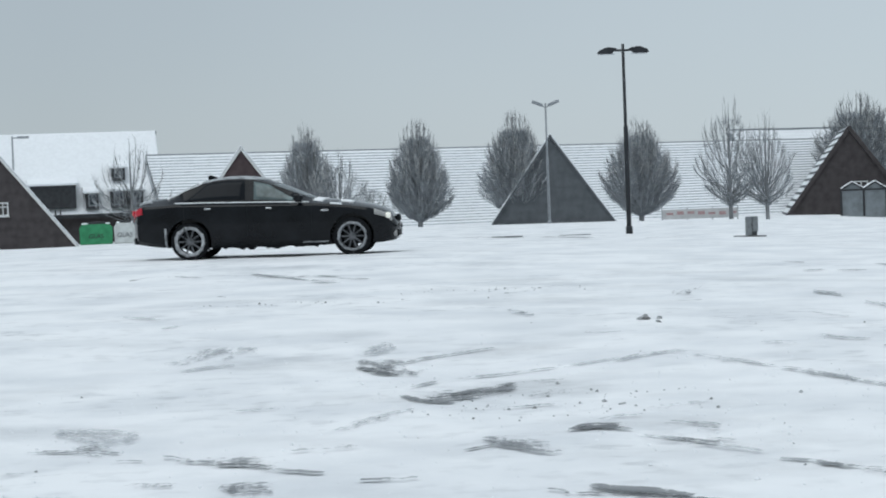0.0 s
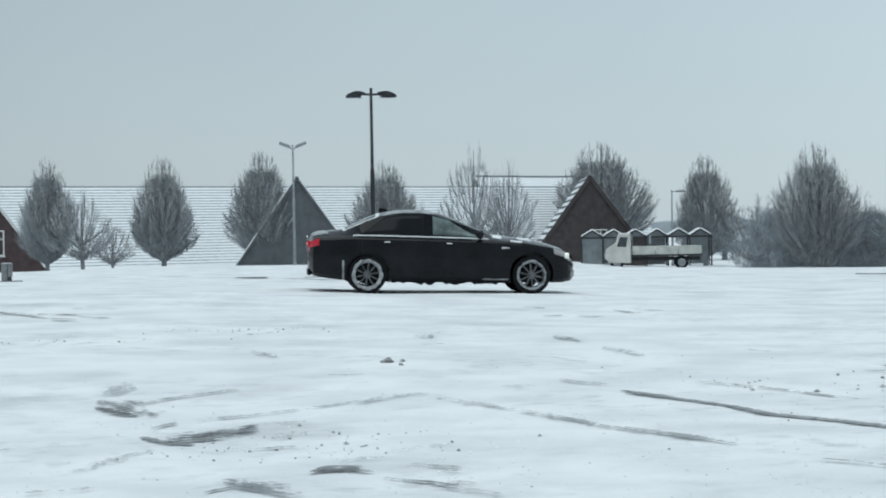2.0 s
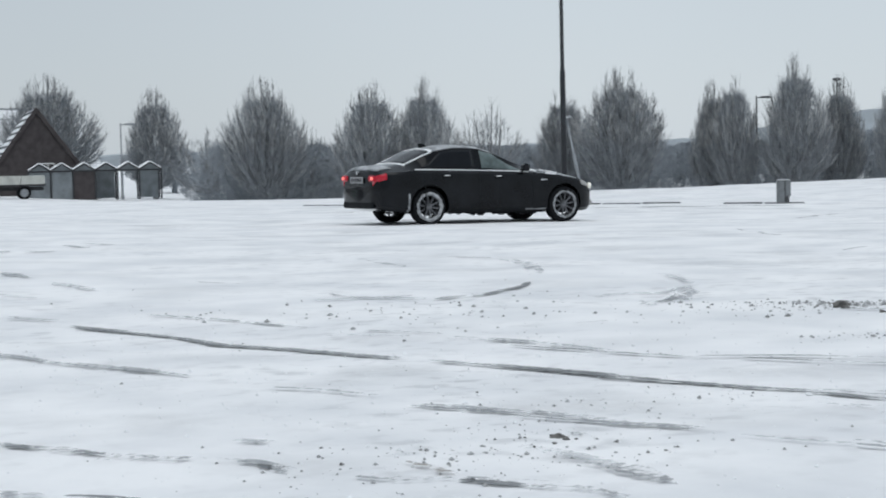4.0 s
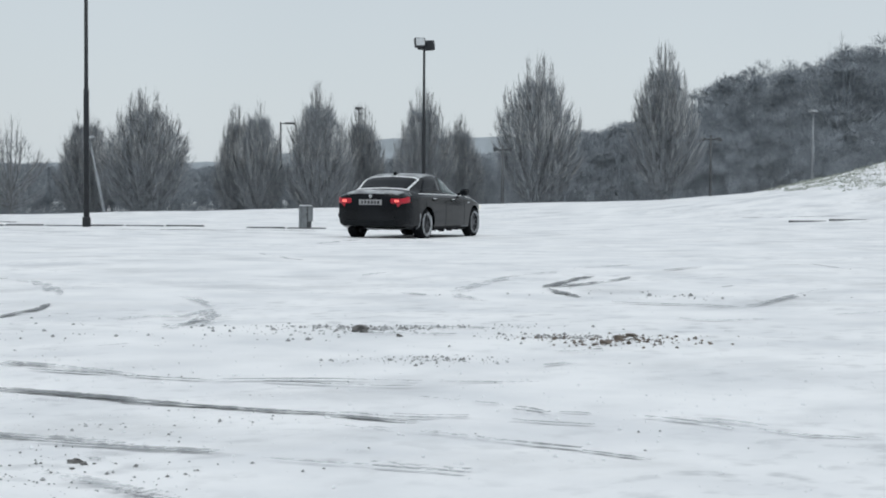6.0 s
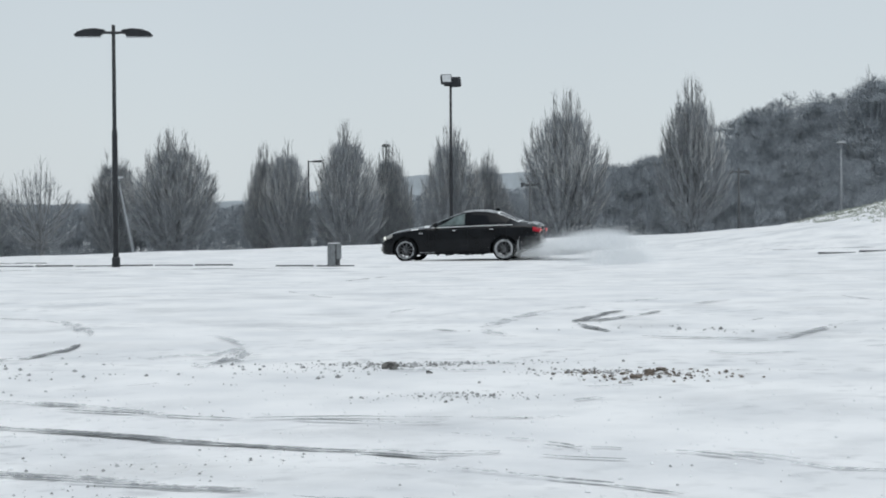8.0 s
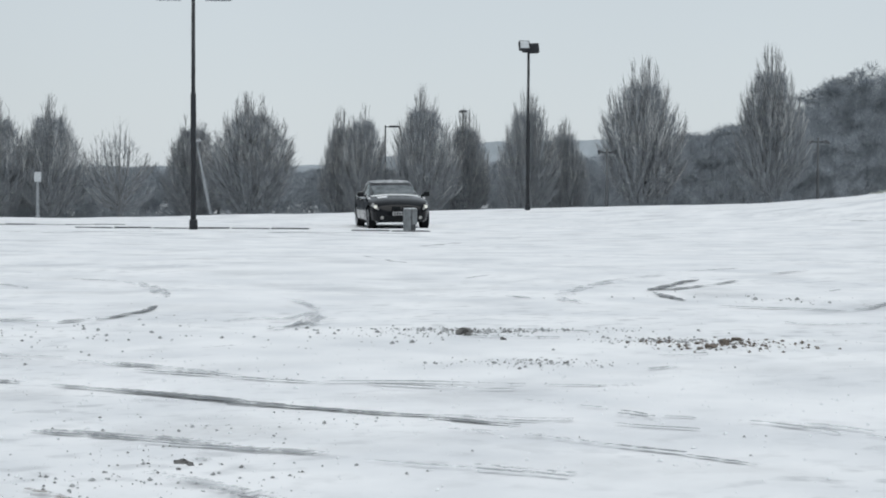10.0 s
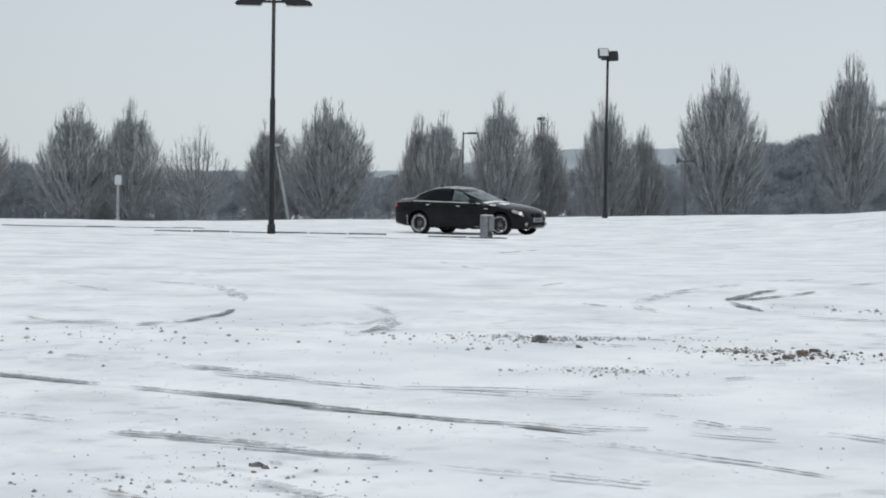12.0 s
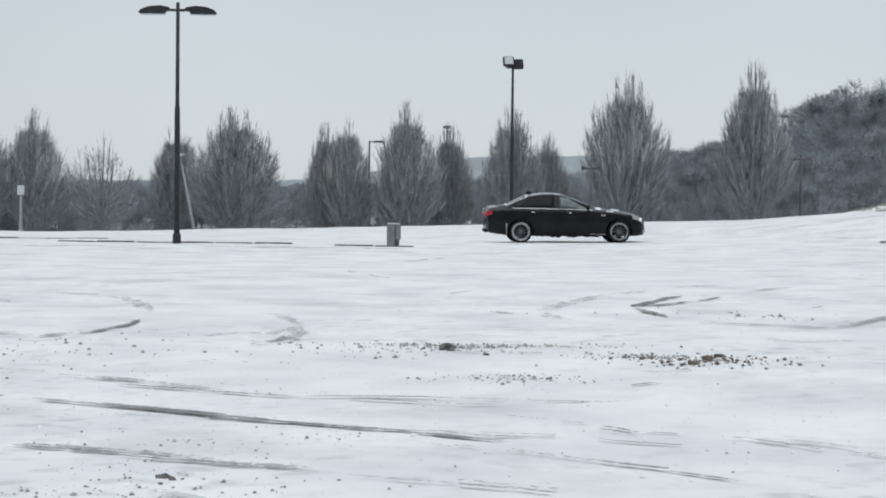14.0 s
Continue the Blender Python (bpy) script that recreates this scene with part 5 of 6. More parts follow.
def shelter():
    m = at(14.2, 108, 3)
    root = thing("shelter", m, "dark-framed shelter with a zigzag of six small snowy gables", "shelter")
    n, w, h = 6, 1.25, 1.72
    x0 = -n * w / 2
    for k in range(n + 1):
        for y in (0.0, 1.6):
            part("post", Geo().box((x0 + k * w, y, h / 2), (0.09, 0.09, h)), DARKWOOD, root, bevel=0.01)
    for k in range(n):
        c = x0 + (k + 0.5) * w
        part("gable_panel", Geo().prism([(c - w / 2, h), (c + w / 2, h), (c, h + 0.38)], 0.03, 0.06), SHELTERGLASS, root)
        for s in (-1, 1):
            r = Euler((0, s * 0.546, 0)).to_matrix()
            part("rafter", Geo().box((c + s * w / 4, -0.02, h + 0.20), (w * 0.585, 0.07, 0.08), r), DARKWOOD, root)
            part("roof_snow", Geo().box((c + s * w / 4, 0.8, h + 0.26), (w * 0.585, 1.7, 0.08), r), CAPSNOW, root, bevel=0.02)
        if k != 4:
            part("panel", Geo().box((c, 1.6, h / 2 + 0.03), (w - 0.12, 0.03, h - 0.1)), SHELTERGLASS if k != 2 else BRICKLOW, root)
        if k in (0, 1, 2):
            part("panel", Geo().box((c, 0.02, h / 2), (w - 0.12, 0.03, h - 0.08)), SHELTERGLASS if k != 2 else BRICKLOW, root)
    part("beam", Geo().box((0, 0, h - 0.03), (n * w + 0.1, 0.1, 0.09)), DARKWOOD, root)


shelter()


def wheel_geo(r, wd, n=28):
    tyre = Geo().lathe_y([(r * 0.64, -wd * 0.42), (r * 0.70, -wd * 0.5), (r * 0.90, -wd * 0.5), (r * 0.985, -wd * 0.40), (r, -wd * 0.25), (r, wd * 0.25), (r * 0.985, wd * 0.40), (r * 0.90, wd * 0.5), (r * 0.70, wd * 0.5), (r * 0.64, wd * 0.42), (r * 0.64, -wd * 0.42)], n)
    return tyre


def truck_pose(t):
    b = float(np.interp(t, TRUCK_T, TRUCK_B))
    return at(b, float(np.interp(b, (5, 9, 18.5), (100, 102.5, 105.5))), 2, -0.06)


TRUCK_T = (0.0, 1.0, 1.4, 1.6, 1.8, 2.0, 2.2, 3.2, 3.4, 3.6, 4.0, 5.0, 6.0, 7.0, 8.0, 14.0)
TRUCK_B = (18.0, 16.3, 15.6, 15.15, 14.75, 14.4, 14.1, 12.45, 12.2, 11.9, 11.2, 9.5, 7.8, 6.4, 5.6, 5.6)
TRUCK_WHEELS = []


def truck():
    root = thing("flatbed_truck", truck_pose(0.0), "old white flatbed truck driving past the shelter", "truck")
    cab = part("cab", Geo().prism([(-2.3, 0.35), (-1.25, 0.35), (-1.25, 1.98), (-1.95, 1.98), (-2.12, 1.45), (-2.62, 1.12), (-2.68, 0.62), (-2.45, 0.35)], -0.9, 0.9), TRUCKWHITE, root, bevel=0.05)
    part("side_window", Geo().prism([(-1.5, 1.25), (-1.42, 1.8), (-1.85, 1.8), (-2.03, 1.28)], -0.915, -0.902), PANE, cab)
    part("windscreen", Geo().box((-2.06, 0, 1.68), (0.03, 1.5, 0.5), Euler((0, 0.30, 0)).to_matrix()), PANE, cab)
    part("bumper", Geo().box((-2.62, 0, 0.48), (0.2, 1.75, 0.16)), DARKWOOD, cab, bevel=0.03)
    part("headlight", Geo().tube([(-2.7, -0.62, 0.78), (-2.64, -0.62, 0.78)], [0.09, 0.09], 10), LENS, cab)
    part("bed", Geo().box((0.72, 0, 0.78), (3.9, 1.85, 0.12)), DARKWOOD, root, bevel=0.01)
    for k in range(3):
        part("drop_side", Geo().box((-0.52 + 1.25 * k, -0.91, 1.05), (1.22, 0.05, 0.46)), TRUCKBED, root, "pale dropside board", bevel=0.01)
        part("drop_side", Geo().box((-0.52 + 1.25 * k, 0.91, 1.05), (1.22, 0.05, 0.46)), TRUCKBED, root, bevel=0.01)
    part("tailboard", Geo().box((2.62, 0, 1.05), (0.05, 1.8, 0.46)), TRUCKBED, root, bevel=0.01)
    part("headboard", Geo().box((-1.18, 0, 1.35), (0.05, 1.7, 1.05)).box((-0.15, 0.3, 1.65), (0.14, 0.14, 0.5)), GALV, root, bevel=0.01)
    part("load_snow", Geo().box((0.7, 0, 1.1), (3.7, 1.7, 0.2)), CAPSNOW, root, bevel=0.05)
    part("cab_snow", Geo().box((-1.6, 0, 2.0), (0.6, 1.6, 0.06)), CAPSNOW, root, bevel=0.02)
    part("chassis", Geo().box((0.3, 0, 0.58), (4.6, 0.7, 0.2)), DARKWOOD, root)
    for x in (-2.02, 1.55):
        for y in (-0.78, 0.78):
            wroot = part("wheel", wheel_geo(0.36, 0.22), RUBBER, root, smooth=True)
            wroot.location = (x, y, 0.36)
            TRUCK_WHEELS.append(wroot)
            part("hub", Geo().lathe_y([(0.0, -0.07), (0.16, -0.08), (0.23, -0.06), (0.23, 0.06), (0.0, 0.07)], 16), GALV, wroot)
    return root


TRUCK = truck()


def banner(b0, b1, dist):
    p = at((b0 + b1) / 2, dist)
    w = dist * radians(b1 - b0)
    root = thing("banner", p, "long white banner with red print on posts", "banner")
    part("cloth", Geo().box((0, 0, 0.42), (w, 0.02, 0.5)), BANNER, root)
    for k in range(7):
        part("print_bar", Geo().box((-w / 2 + 0.4 + k * w / 7.2, -0.014, 0.45 + 0.04 * math.sin(k)), (w / 11, 0.006, 0.12 + 0.05 * (k % 2))), BANNERRED, root)
    for k in range(4):
        part("post", Geo().tube([(-w / 2 + k * w / 3, 0.03, -0.1), (-w / 2 + k * w / 3, 0.03, 0.75)], [0.025, 0.025], 6), GALV, root)


banner(6.8, 9.1, 96)


# ---- the car ----
TOP = curve_of((-2.37, .70), (-2.345, .93), (-2.30, 1.0), (-2.2, 1.045), (-1.95, 1.07), (-1.78, 1.09), (-1.62, 1.155), (-1.4, 1.265), (-1.2, 1.345), (-1.0, 1.39), (-.8, 1.415), (-.55, 1.42), (-.3, 1.40), (-.1, 1.35), (.05, 1.298), (.25, 1.215), (.5, 1.105), (.75, 1.0), (.85, .985), (1.1, .965), (1.4, .925), (1.7, .865), (1.9, .80), (2.03, .72), (2.11, .62), (2.15, .50))
SHOULDER = curve_of((-2.37, .66), (-2.33, .86), (-2.2, .91), (-1.6, .935), (0, .90), (.8, .88), (1.3, .83), (1.7, .765), (1.95, .68), (2.1, .55), (2.15, .46))
WIDE = curve_of((-2.37, .50), (-2.345, .66), (-2.28, .78), (-2.15, .845), (-1.8, .89), (-1.2, .905), (.6, .905), (1.3, .89), (1.7, .845), (1.9, .785), (2.03, .69), (2.11, .56), (2.15, .40))
FLOOR = curve_of((-2.37, .40), (-2.3, .30), (-2.0, .25), (-1.5, .20), (1.4, .19), (1.9, .20), (2.1, .23), (2.15, .30))


def ring(x):
    """Half section of the body at x: points from the sill up to the middle of the top."""
    w, zb, zs, zt = WIDE(x), FLOOR(x), SHOULDER(x), TOP(x)
    t = min(1.0, max(0.0, (zt - zs - 0.12) / 0.35))
    mid = (zb + zs) / 2
    mixv = lambda a, b: a + (b - a) * t
    return [(0, zb), (w * 0.86, zb), (w * 0.965, zb + 0.06), (w * 0.995, zb + 0.18), (w, mid + 0.08), (w * 0.985, zs - 0.02), (w * 0.945, zs + 0.022),
            (mixv(w * 0.86, w * 0.865), mixv(zs + 0.04, zs + 0.05)), (mixv(w * 0.66, 0.635), mixv(zt - 0.035, zt - 0.068)), (mixv(w * 0.42, 0.50), mixv(zt - 0.012, zt - 0.022)), (0, zt)]


def skin(x, r, side=1, off=0.0):
    """A point of the car's skin: x along it, r from 0 (sill) to 10 (top)."""
    def raw(xx, rr):
        q = ring(xx)
        i = min(9, int(rr))
        u = rr - i
        return Vector((xx, side * (q[i][0] * (1 - u) + q[i + 1][0] * u), q[i][1] * (1 - u) + q[i + 1][1] * u))
    p = raw(x, r)
    if off:
        a = raw(min(2.149, x + 0.02), r) - raw(max(-2.369, x - 0.02), r)
        b = raw(x, min(10, r + 0.15)) - raw(x, max(0, r - 0.15))
        nrm = a.cross(b).normalized()
        if r >= 9.9:
            nrm = Vector((-a.z, 0, a.x)).normalized()
            nrm = nrm if nrm.z > 0 else -nrm
        elif nrm.y * side < 0 and abs(nrm.y) > 0.05:
            nrm = -nrm
        elif abs(nrm.y) <= 0.05 and nrm.z < 0:
            nrm = -nrm
        p = p + nrm * off
    return p


def patch(corner, nu, nv, off=0.006, thick=0.0):
    """corner(u, v) gives x, r, side; a sheet on the skin, closed below when thick."""
    g = Geo()
    vs = [skin(*corner(i / nu, j / nv), off) for j in range(nv + 1) for i in range(nu + 1)]
    fs = [(j * (nu + 1) + i, j * (nu + 1) + i + 1, (j + 1) * (nu + 1) + i + 1, (j + 1) * (nu + 1) + i) for j in range(nv) for i in range(nu)]
    n = len(vs)
    vs += [skin(*corner(i / nu, j / nv), -0.012) for j in range(nv + 1) for i in range(nu + 1)]
    rim = [i for i in range(nu)] + [j * (nu + 1) + nu for j in range(nv)] + [nv * (nu + 1) + i for i in range(nu, 0, -1)] + [j * (nu + 1) for j in range(nv, 0, -1)]
    fs += [(a, a + n, b + n, b) for a, b in zip(rim, rim[1:] + rim[:1])]
    return g.add(vs, fs)


def span(x0, x1, r0, r1, side=1):
    return lambda u, v: (x0 + (x1 - x0) * u, r0 + (r1 - r0) * v, side)


def over(x0, x1, r0, x0b=None, x1b=None):
    """Across the top from one side to the other, x0..x1 in the middle and x0b..x1b at the sides."""
    def f(u, v):
        s = v * 2 - 1
        k = abs(s)
        a, b = x0 + ((x0b if x0b is not None else x0) - x0) * k * k, x1 + ((x1b if x1b is not None else x1) - x1) * k * k
        return (a + (b - a) * u, 10 - (10 - r0) * k, 1 if s >= 0 else -1)
    return f


def car_wheel(root, x, y):
    out = 1 if y > 0 else -1
    hub = new("wheel")
    hub.parent = root
    hub.location = (x, y, 0.322)
    part("tyre", wheel_geo(0.322, 0.225, 32), RUBBER, hub, smooth=True)
    rim = Geo().lathe_y([(0.208, -0.10), (0.222, -0.112), (0.226, -0.09), (0.20, -0.05), (0.20, 0.05), (0.226, 0.09), (0.222, 0.112), (0.208, 0.10)], 28)
    rim.lathe_y([(0.0, out * 0.085), (0.05, out * 0.085), (0.062, out * 0.06), (0.062, out * 0.02), (0.0, out * 0.02)], 16)
    for k in range(10):
        a = 2 * math.pi * k / 10
        r = Euler((0, a, 0)).to_matrix()
        rim.box(r @ Vector((0.13, out * 0.068, 0)), (0.17, 0.03, 0.026), r)
    part("rim", rim, RIM, hub, "dark multi-spoke alloy rim")
    part("brake_disc", Geo().lathe_y([(0.0, out * 0.01), (0.16, out * 0.01), (0.16, -out * 0.01), (0.0, -out * 0.01)], 20), RUBBER, hub)
    rn = random.Random(int(x * 10 + y * 100))
    g = Geo()
    n = 40
    vs = []
    for k in range(n):
        a = 2 * math.pi * k / n
        w0, w1 = (0.205 if x > 0 else 0.2) + rn.uniform(-0.006, 0.006), (0.255 if x > 0 else 0.264) + rn.uniform(-0.009, 0.009)
        for rr, yy in ((w0, 0.09), (w0 + 0.012, 0.125), (w1 - 0.012, 0.127), (w1, 0.105)):
            vs.append((rr * math.cos(a), out * yy, rr * math.sin(a)))
    g.add(vs, [(k * 4 + j, k * 4 + j + 1, ((k + 1) % n) * 4 + j + 1, ((k + 1) % n) * 4 + j) for k in range(n) for j in range(3)])
    part("packed_snow", g, RIMSNOW if x > 0 else CAKED, hub, "snow packed round the rim", smooth=True)
    return hub


def build_car():
    root = thing("car", Matrix.Identity(4), "black four-door saloon with snow on it drifting over the car park", "car")
    g = Geo()
    xs = sorted(set([-2.37, -2.345, -2.28] + [round(-2.2 + 0.1 * k, 3) for k in range(43)] + [2.03, 2.07, 2.11, 2.15]))
    n = 20
    for x in xs:
        q = ring(x)
        g.v += [(x, y, z) for y, z in q] + [(x, -y, z) for y, z in q[9:0:-1]]
    for i in range(len(xs) - 1):
        g.f += [(i * n + k, i * n + (k + 1) % n, (i + 1) * n + (k + 1) % n, (i + 1) * n + k) for k in range(n)]
    g.f += [tuple(range(n)), tuple((len(xs) - 1) * n + k for k in range(n))]
    shell = new("shell", g.mesh("shell"))
    cut = Geo()
    for x in (-1.38, 1.38):
        for s in (-1, 1):
            cut.tube([(x, s * 0.52, 0.335), (x, s * 1.2, 0.335)], [0.372, 0.372], 36)
    cutter = new("cutter", cut.mesh("cutter"))
    md = shell.modifiers.new("arches", "BOOLEAN")
    md.operation, md.object, md.solver = "DIFFERENCE", cutter, "EXACT"
    me = bpy.data.meshes.new_from_object(shell.evaluated_get(bpy.context.evaluated_depsgraph_get()))
    bpy.data.objects.remove(shell)
    bpy.data.objects.remove(cutter)
    me.materials.clear()
    me.name = "body"
    me.polygons.foreach_set("use_smooth", [True] * len(me.polygons))
    me.set_sharp_from_angle(angle=radians(32))
    body = part("body", me, PAINT, root)
    for s in (-1, 1):
        rear = lambda u, v, s=s: ((-1.50 + 0.42 * v) + ((-0.43) - (-1.50 + 0.42 * v)) * u, 7.10 + 0.84 * v, s)
        front = lambda u, v, s=s: (-0.28 + ((0.62 - 0.62 * v) + 0.28) * u, 7.10 + 0.84 * v, s)
        part("rear_side_window", patch(rear, 10, 5), TINT, root, "dark tinted side glass", smooth=True)
        part("front_side_window", patch(front, 10, 5), SIDEPANE, root, "pale reflecting side glass", smooth=True)
        part("belt_trim", patch(span(-1.62, 0.66, 6.62, 6.98, s), 24, 1, 0.014), CAPSNOW, root, "thin line of snow along the window sill", smooth=True)
        part("sill_strip", patch(span(-0.95, 0.92, 1.5, 2.1, s), 16, 1, 0.012), BLACK, root)
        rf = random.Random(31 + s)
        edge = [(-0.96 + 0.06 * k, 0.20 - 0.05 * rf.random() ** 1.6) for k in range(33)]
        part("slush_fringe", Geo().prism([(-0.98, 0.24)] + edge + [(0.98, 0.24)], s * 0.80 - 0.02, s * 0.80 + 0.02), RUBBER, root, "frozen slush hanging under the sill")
        part("sill_snow", patch(span(0.55, 0.98, 1.9, 2.1, s), 8, 1, 0.012), RIMSNOW, root, "slush along the sill")
        for x in (-1.02, 0.02):
            hd = part("door_handle", Geo().box(skin(x, 4.78, s, 0.018), (0.2, 0.03, 0.03)), BLACK, root, bevel=0.008)
            part("handle_snow", Geo().box(skin(x - 0.03, 4.78, s, 0.02) + Vector((0, 0, 0.022)), (0.1, 0.03, 0.016)), CAPSNOW, hd, bevel=0.005)
        for x0 in (-1.47, -0.39, 0.70):
            part("door_gap", patch(span(x0, x0 + 0.012, 1.9, 6.5, s), 1, 10, 0.003), BLACK, root)
        mir = part("door_mirror", Geo().box((0.50, s * 0.98, 1.0), (0.13, 0.20, 0.14), Euler((0, 0, s * 0.25)).to_matrix()), PAINT, root, "black door mirror", bevel=0.035)
        part("mirror_arm", Geo().tube([(0.52, s * 0.80, 0.95), (0.51, s * 0.92, 0.97)], [0.03, 0.03], 6), BLACK, mir)
        part("side_badge", Geo().box(skin(0.93, 4.7, s, 0.008), (0.13, 0.02, 0.03)), CHROME, root, bevel=0.004)
        part("fender_snow", patch(span(1.02, 1.22, 6.1, 6.8, s), 4, 2, 0.016), CAPSNOW, root, "scrap of snow on the wing", smooth=True)
        lamp = part("tail_lamp", patch(lambda u, v, s=s: (-2.352 + 0.17 * u, 4.6 + 1.2 * v - 0.25 * u * v, s), 6, 4, 0.010), TAIL, root, "lit red tail lamp", smooth=True)
        part("tail_lamp_inner", Geo().box((-2.352, s * 0.56, 0.829), (0.05, 0.22, 0.105)), TAIL, lamp, bevel=0.02)
        part("brake_bulb", Geo().box((-2.374, s * 0.60, 0.83), (0.02, 0.10, 0.05)), TAILHOT, lamp, bevel=0.008)
        hl = part("headlamp", patch(lambda u, v, s=s: (1.76 + 0.29 * u, 4.75 + (1.35 - 0.35 * u) * v, s), 6, 4, 0.008), HEAD, root, "clear headlamp", smooth=True)
        part("headlamp_ring", Geo().tube([skin(1.97, 5.25, s, 0.0), skin(1.97, 5.25, s, 0.0) + Vector((0.05, s * 0.02, 0))], [0.05, 0.05], 12), HEADHOT, hl)
        part("fog_lamp", Geo().tube([(2.05, s * 0.56, 0.34), (2.125, s * 0.55, 0.34)], [0.05, 0.05], 12), HEAD, root)
        part("grille", Geo().box((2.125, s * 0.15, 0.60), (0.07, 0.24, 0.13)), BLACK, root, "black kidney grille", bevel=0.03)
        part("arch_slush", patch(span(-1.80, -1.765, 1.2, 3.6, s), 1, 6, 0.010), RIMSNOW, root, "slush caked behind the wheel", smooth=True)
        for x in (-1.38, 1.38):
            part("wheel_liner", Geo().box((x, s * 0.50, 0.45), (0.7, 0.03, 0.5)), BLACK, root)
    for s in (-1, 1):
        part("rear_window_snow", patch(lambda u, v, s=s: (-1.74 + 0.50 * u, 8.02 + 0.22 * v, s), 8, 1, 0.010), CAPSNOW, root, "line of snow beside the rear window", smooth=True)
    part("window_ledge_snow", patch(over(-1.80, -1.75, 7.9, -1.78, -1.73), 2, 14, 0.010), CAPSNOW, root, "line of snow under the rear window", smooth=True)
    part("roof_edge_snow", patch(over(-1.215, -1.16, 8.2, -1.26, -1.19), 2, 14, 0.008), CAPSNOW, root, "line of snow at the roof edge", smooth=True)
    part("windscreen", patch(over(0.13, 0.74, 8.0, 0.05, 0.70), 8, 14, 0.006), SCREEN, root, "windscreen dusted with snow", smooth=True)
    part("rear_window", patch(over(-1.74, -1.20, 8.1, -1.72, -1.26), 8, 14, 0.006), TINT, root, "dark rear window", smooth=True)
    part("roof_frost", patch(over(-1.17, -0.05, 8.25, -1.20, -0.30), 12, 16, 0.004), FROST, root, "thin frost on the roof", smooth=True)
    part("boot_snow", patch(over(-2.31, -2.10, 7.6, -2.28, -2.02), 6, 14, 0.010), FROST, root, "snow on the boot lid", smooth=True)
    part("wiper_snow", patch(over(0.76, 0.92, 7.4, 0.72, 0.88), 4, 14, 0.012), CAPSNOW, root, "snow along the wipers", smooth=True)
    part("bonnet_snow", patch(lambda u, v: (1.18 + 0.22 * u, 8.0 + 1.2 * v, -1), 4, 4, 0.014), CAPSNOW, root, "scrap of snow on the bonnet", smooth=True)
    part("roof_aerial", Geo().prism([(-1.15, 1.36), (-0.98, 1.40), (-1.1, 1.45), (-1.16, 1.44)], -0.02, 0.02), BLACK, root, bevel=0.006)
    part("front_intake", Geo().box((2.125, 0, 0.35), (0.06, 0.95, 0.15)), BLACK, root, bevel=0.03)
    part("rear_valance", Geo().box((-2.345, 0, 0.36), (0.07, 1.2, 0.12)), BLACK, root, bevel=0.02)
    part("rear_bumper_lip", patch(lambda u, v: (-2.36 + 0.5 * u, 3.1 + 0.3 * v, 1), 6, 1, 0.012), BLACK, root)
    for x, tag in ((-2.385, "rear"), (2.165, "front")):
        z = 0.80 if x < 0 else 0.46
        pl = part("number_plate", Geo().box((x, 0, z), (0.018, 0.52, 0.11)), PLATE, root, "white number plate", bevel=0.004)
        for k in range(6):
            part("plate_bar", Geo().box((x + (-0.011 if x < 0 else 0.011), -0.19 + 0.075 * k, z), (0.006, 0.045, 0.06)), INK, pl)
    part("roundel", Geo().tube([(-2.36, 0, 0.93), (-2.385, 0, 0.93)], [0.04, 0.04], 16), CHROME, root)
    return root, [car_wheel(root, x, y) for x in (1.38, -1.38) for y in (-0.765, 0.765)]


CAR, WHEELS = build_car()

# seconds, plan x, plan y, heading
DRIVE = [
    (0, -2.87, 32.18, -2.0),
    (0.5, -1.45, 32.01, -3.4),
    (1, 0.30, 32.12, -6.7),
    (1.5, 2.31, 31.75, -5.7),
    (2, 4.42, 31.52, -3.4),
    (2.5, 6.69, 31.52, -4.4),
    (3, 9.02, 31.17, -4.0),
    (3.5, 12.08, 30.97, -1.3),
    (4, 14.75, 30.50, 2.6),
    (5.25, 21.40, 30.90, 17.0),
    (6.5, 28.27, 33.51, 41.5),
    (7, 30.42, 35.47, 64.1),
    (7.5, 32.23, 38.08, 97.6),
    (8, 32.77, 40.27, 130.6),
    (9.25, 32.20, 44.00, 203.0),
    (10.5, 30.65, 45.72, 267.6),
    (11, 30.10, 45.08, 282.1),
    (11.5, 30.37, 44.86, 287.4),
    (12, 31.41, 45.13, 294.4),
    (12.5, 31.48, 43.41, 296.0),
    (13, 32.46, 42.47, 303.7),
    (13.5, 33.32, 41.16, 315.7),
    (14, 34.32, 40.03, 325.2),
]


# ---- clods and crumbs ----
def lump(seed, r, squash=0.6):
    bm = bmesh.new()
    bmesh.ops.create_icosphere(bm, subdivisions=2, radius=r)
    for v in bm.verts:
        n = v.co.normalized()
        v.co = n * r * (0.75 + 0.65 * noise.noise(n * 1.6 + Vector((seed * 3.1, 0, 0))) + 0.45 * noise.noise(n * 3.7 + Vector((0, seed * 1.3, 0))))
        v.co.z *= squash
    me = bpy.data.meshes.new("clod")
    bm.to_mesh(me)
    bm.free()
    return me


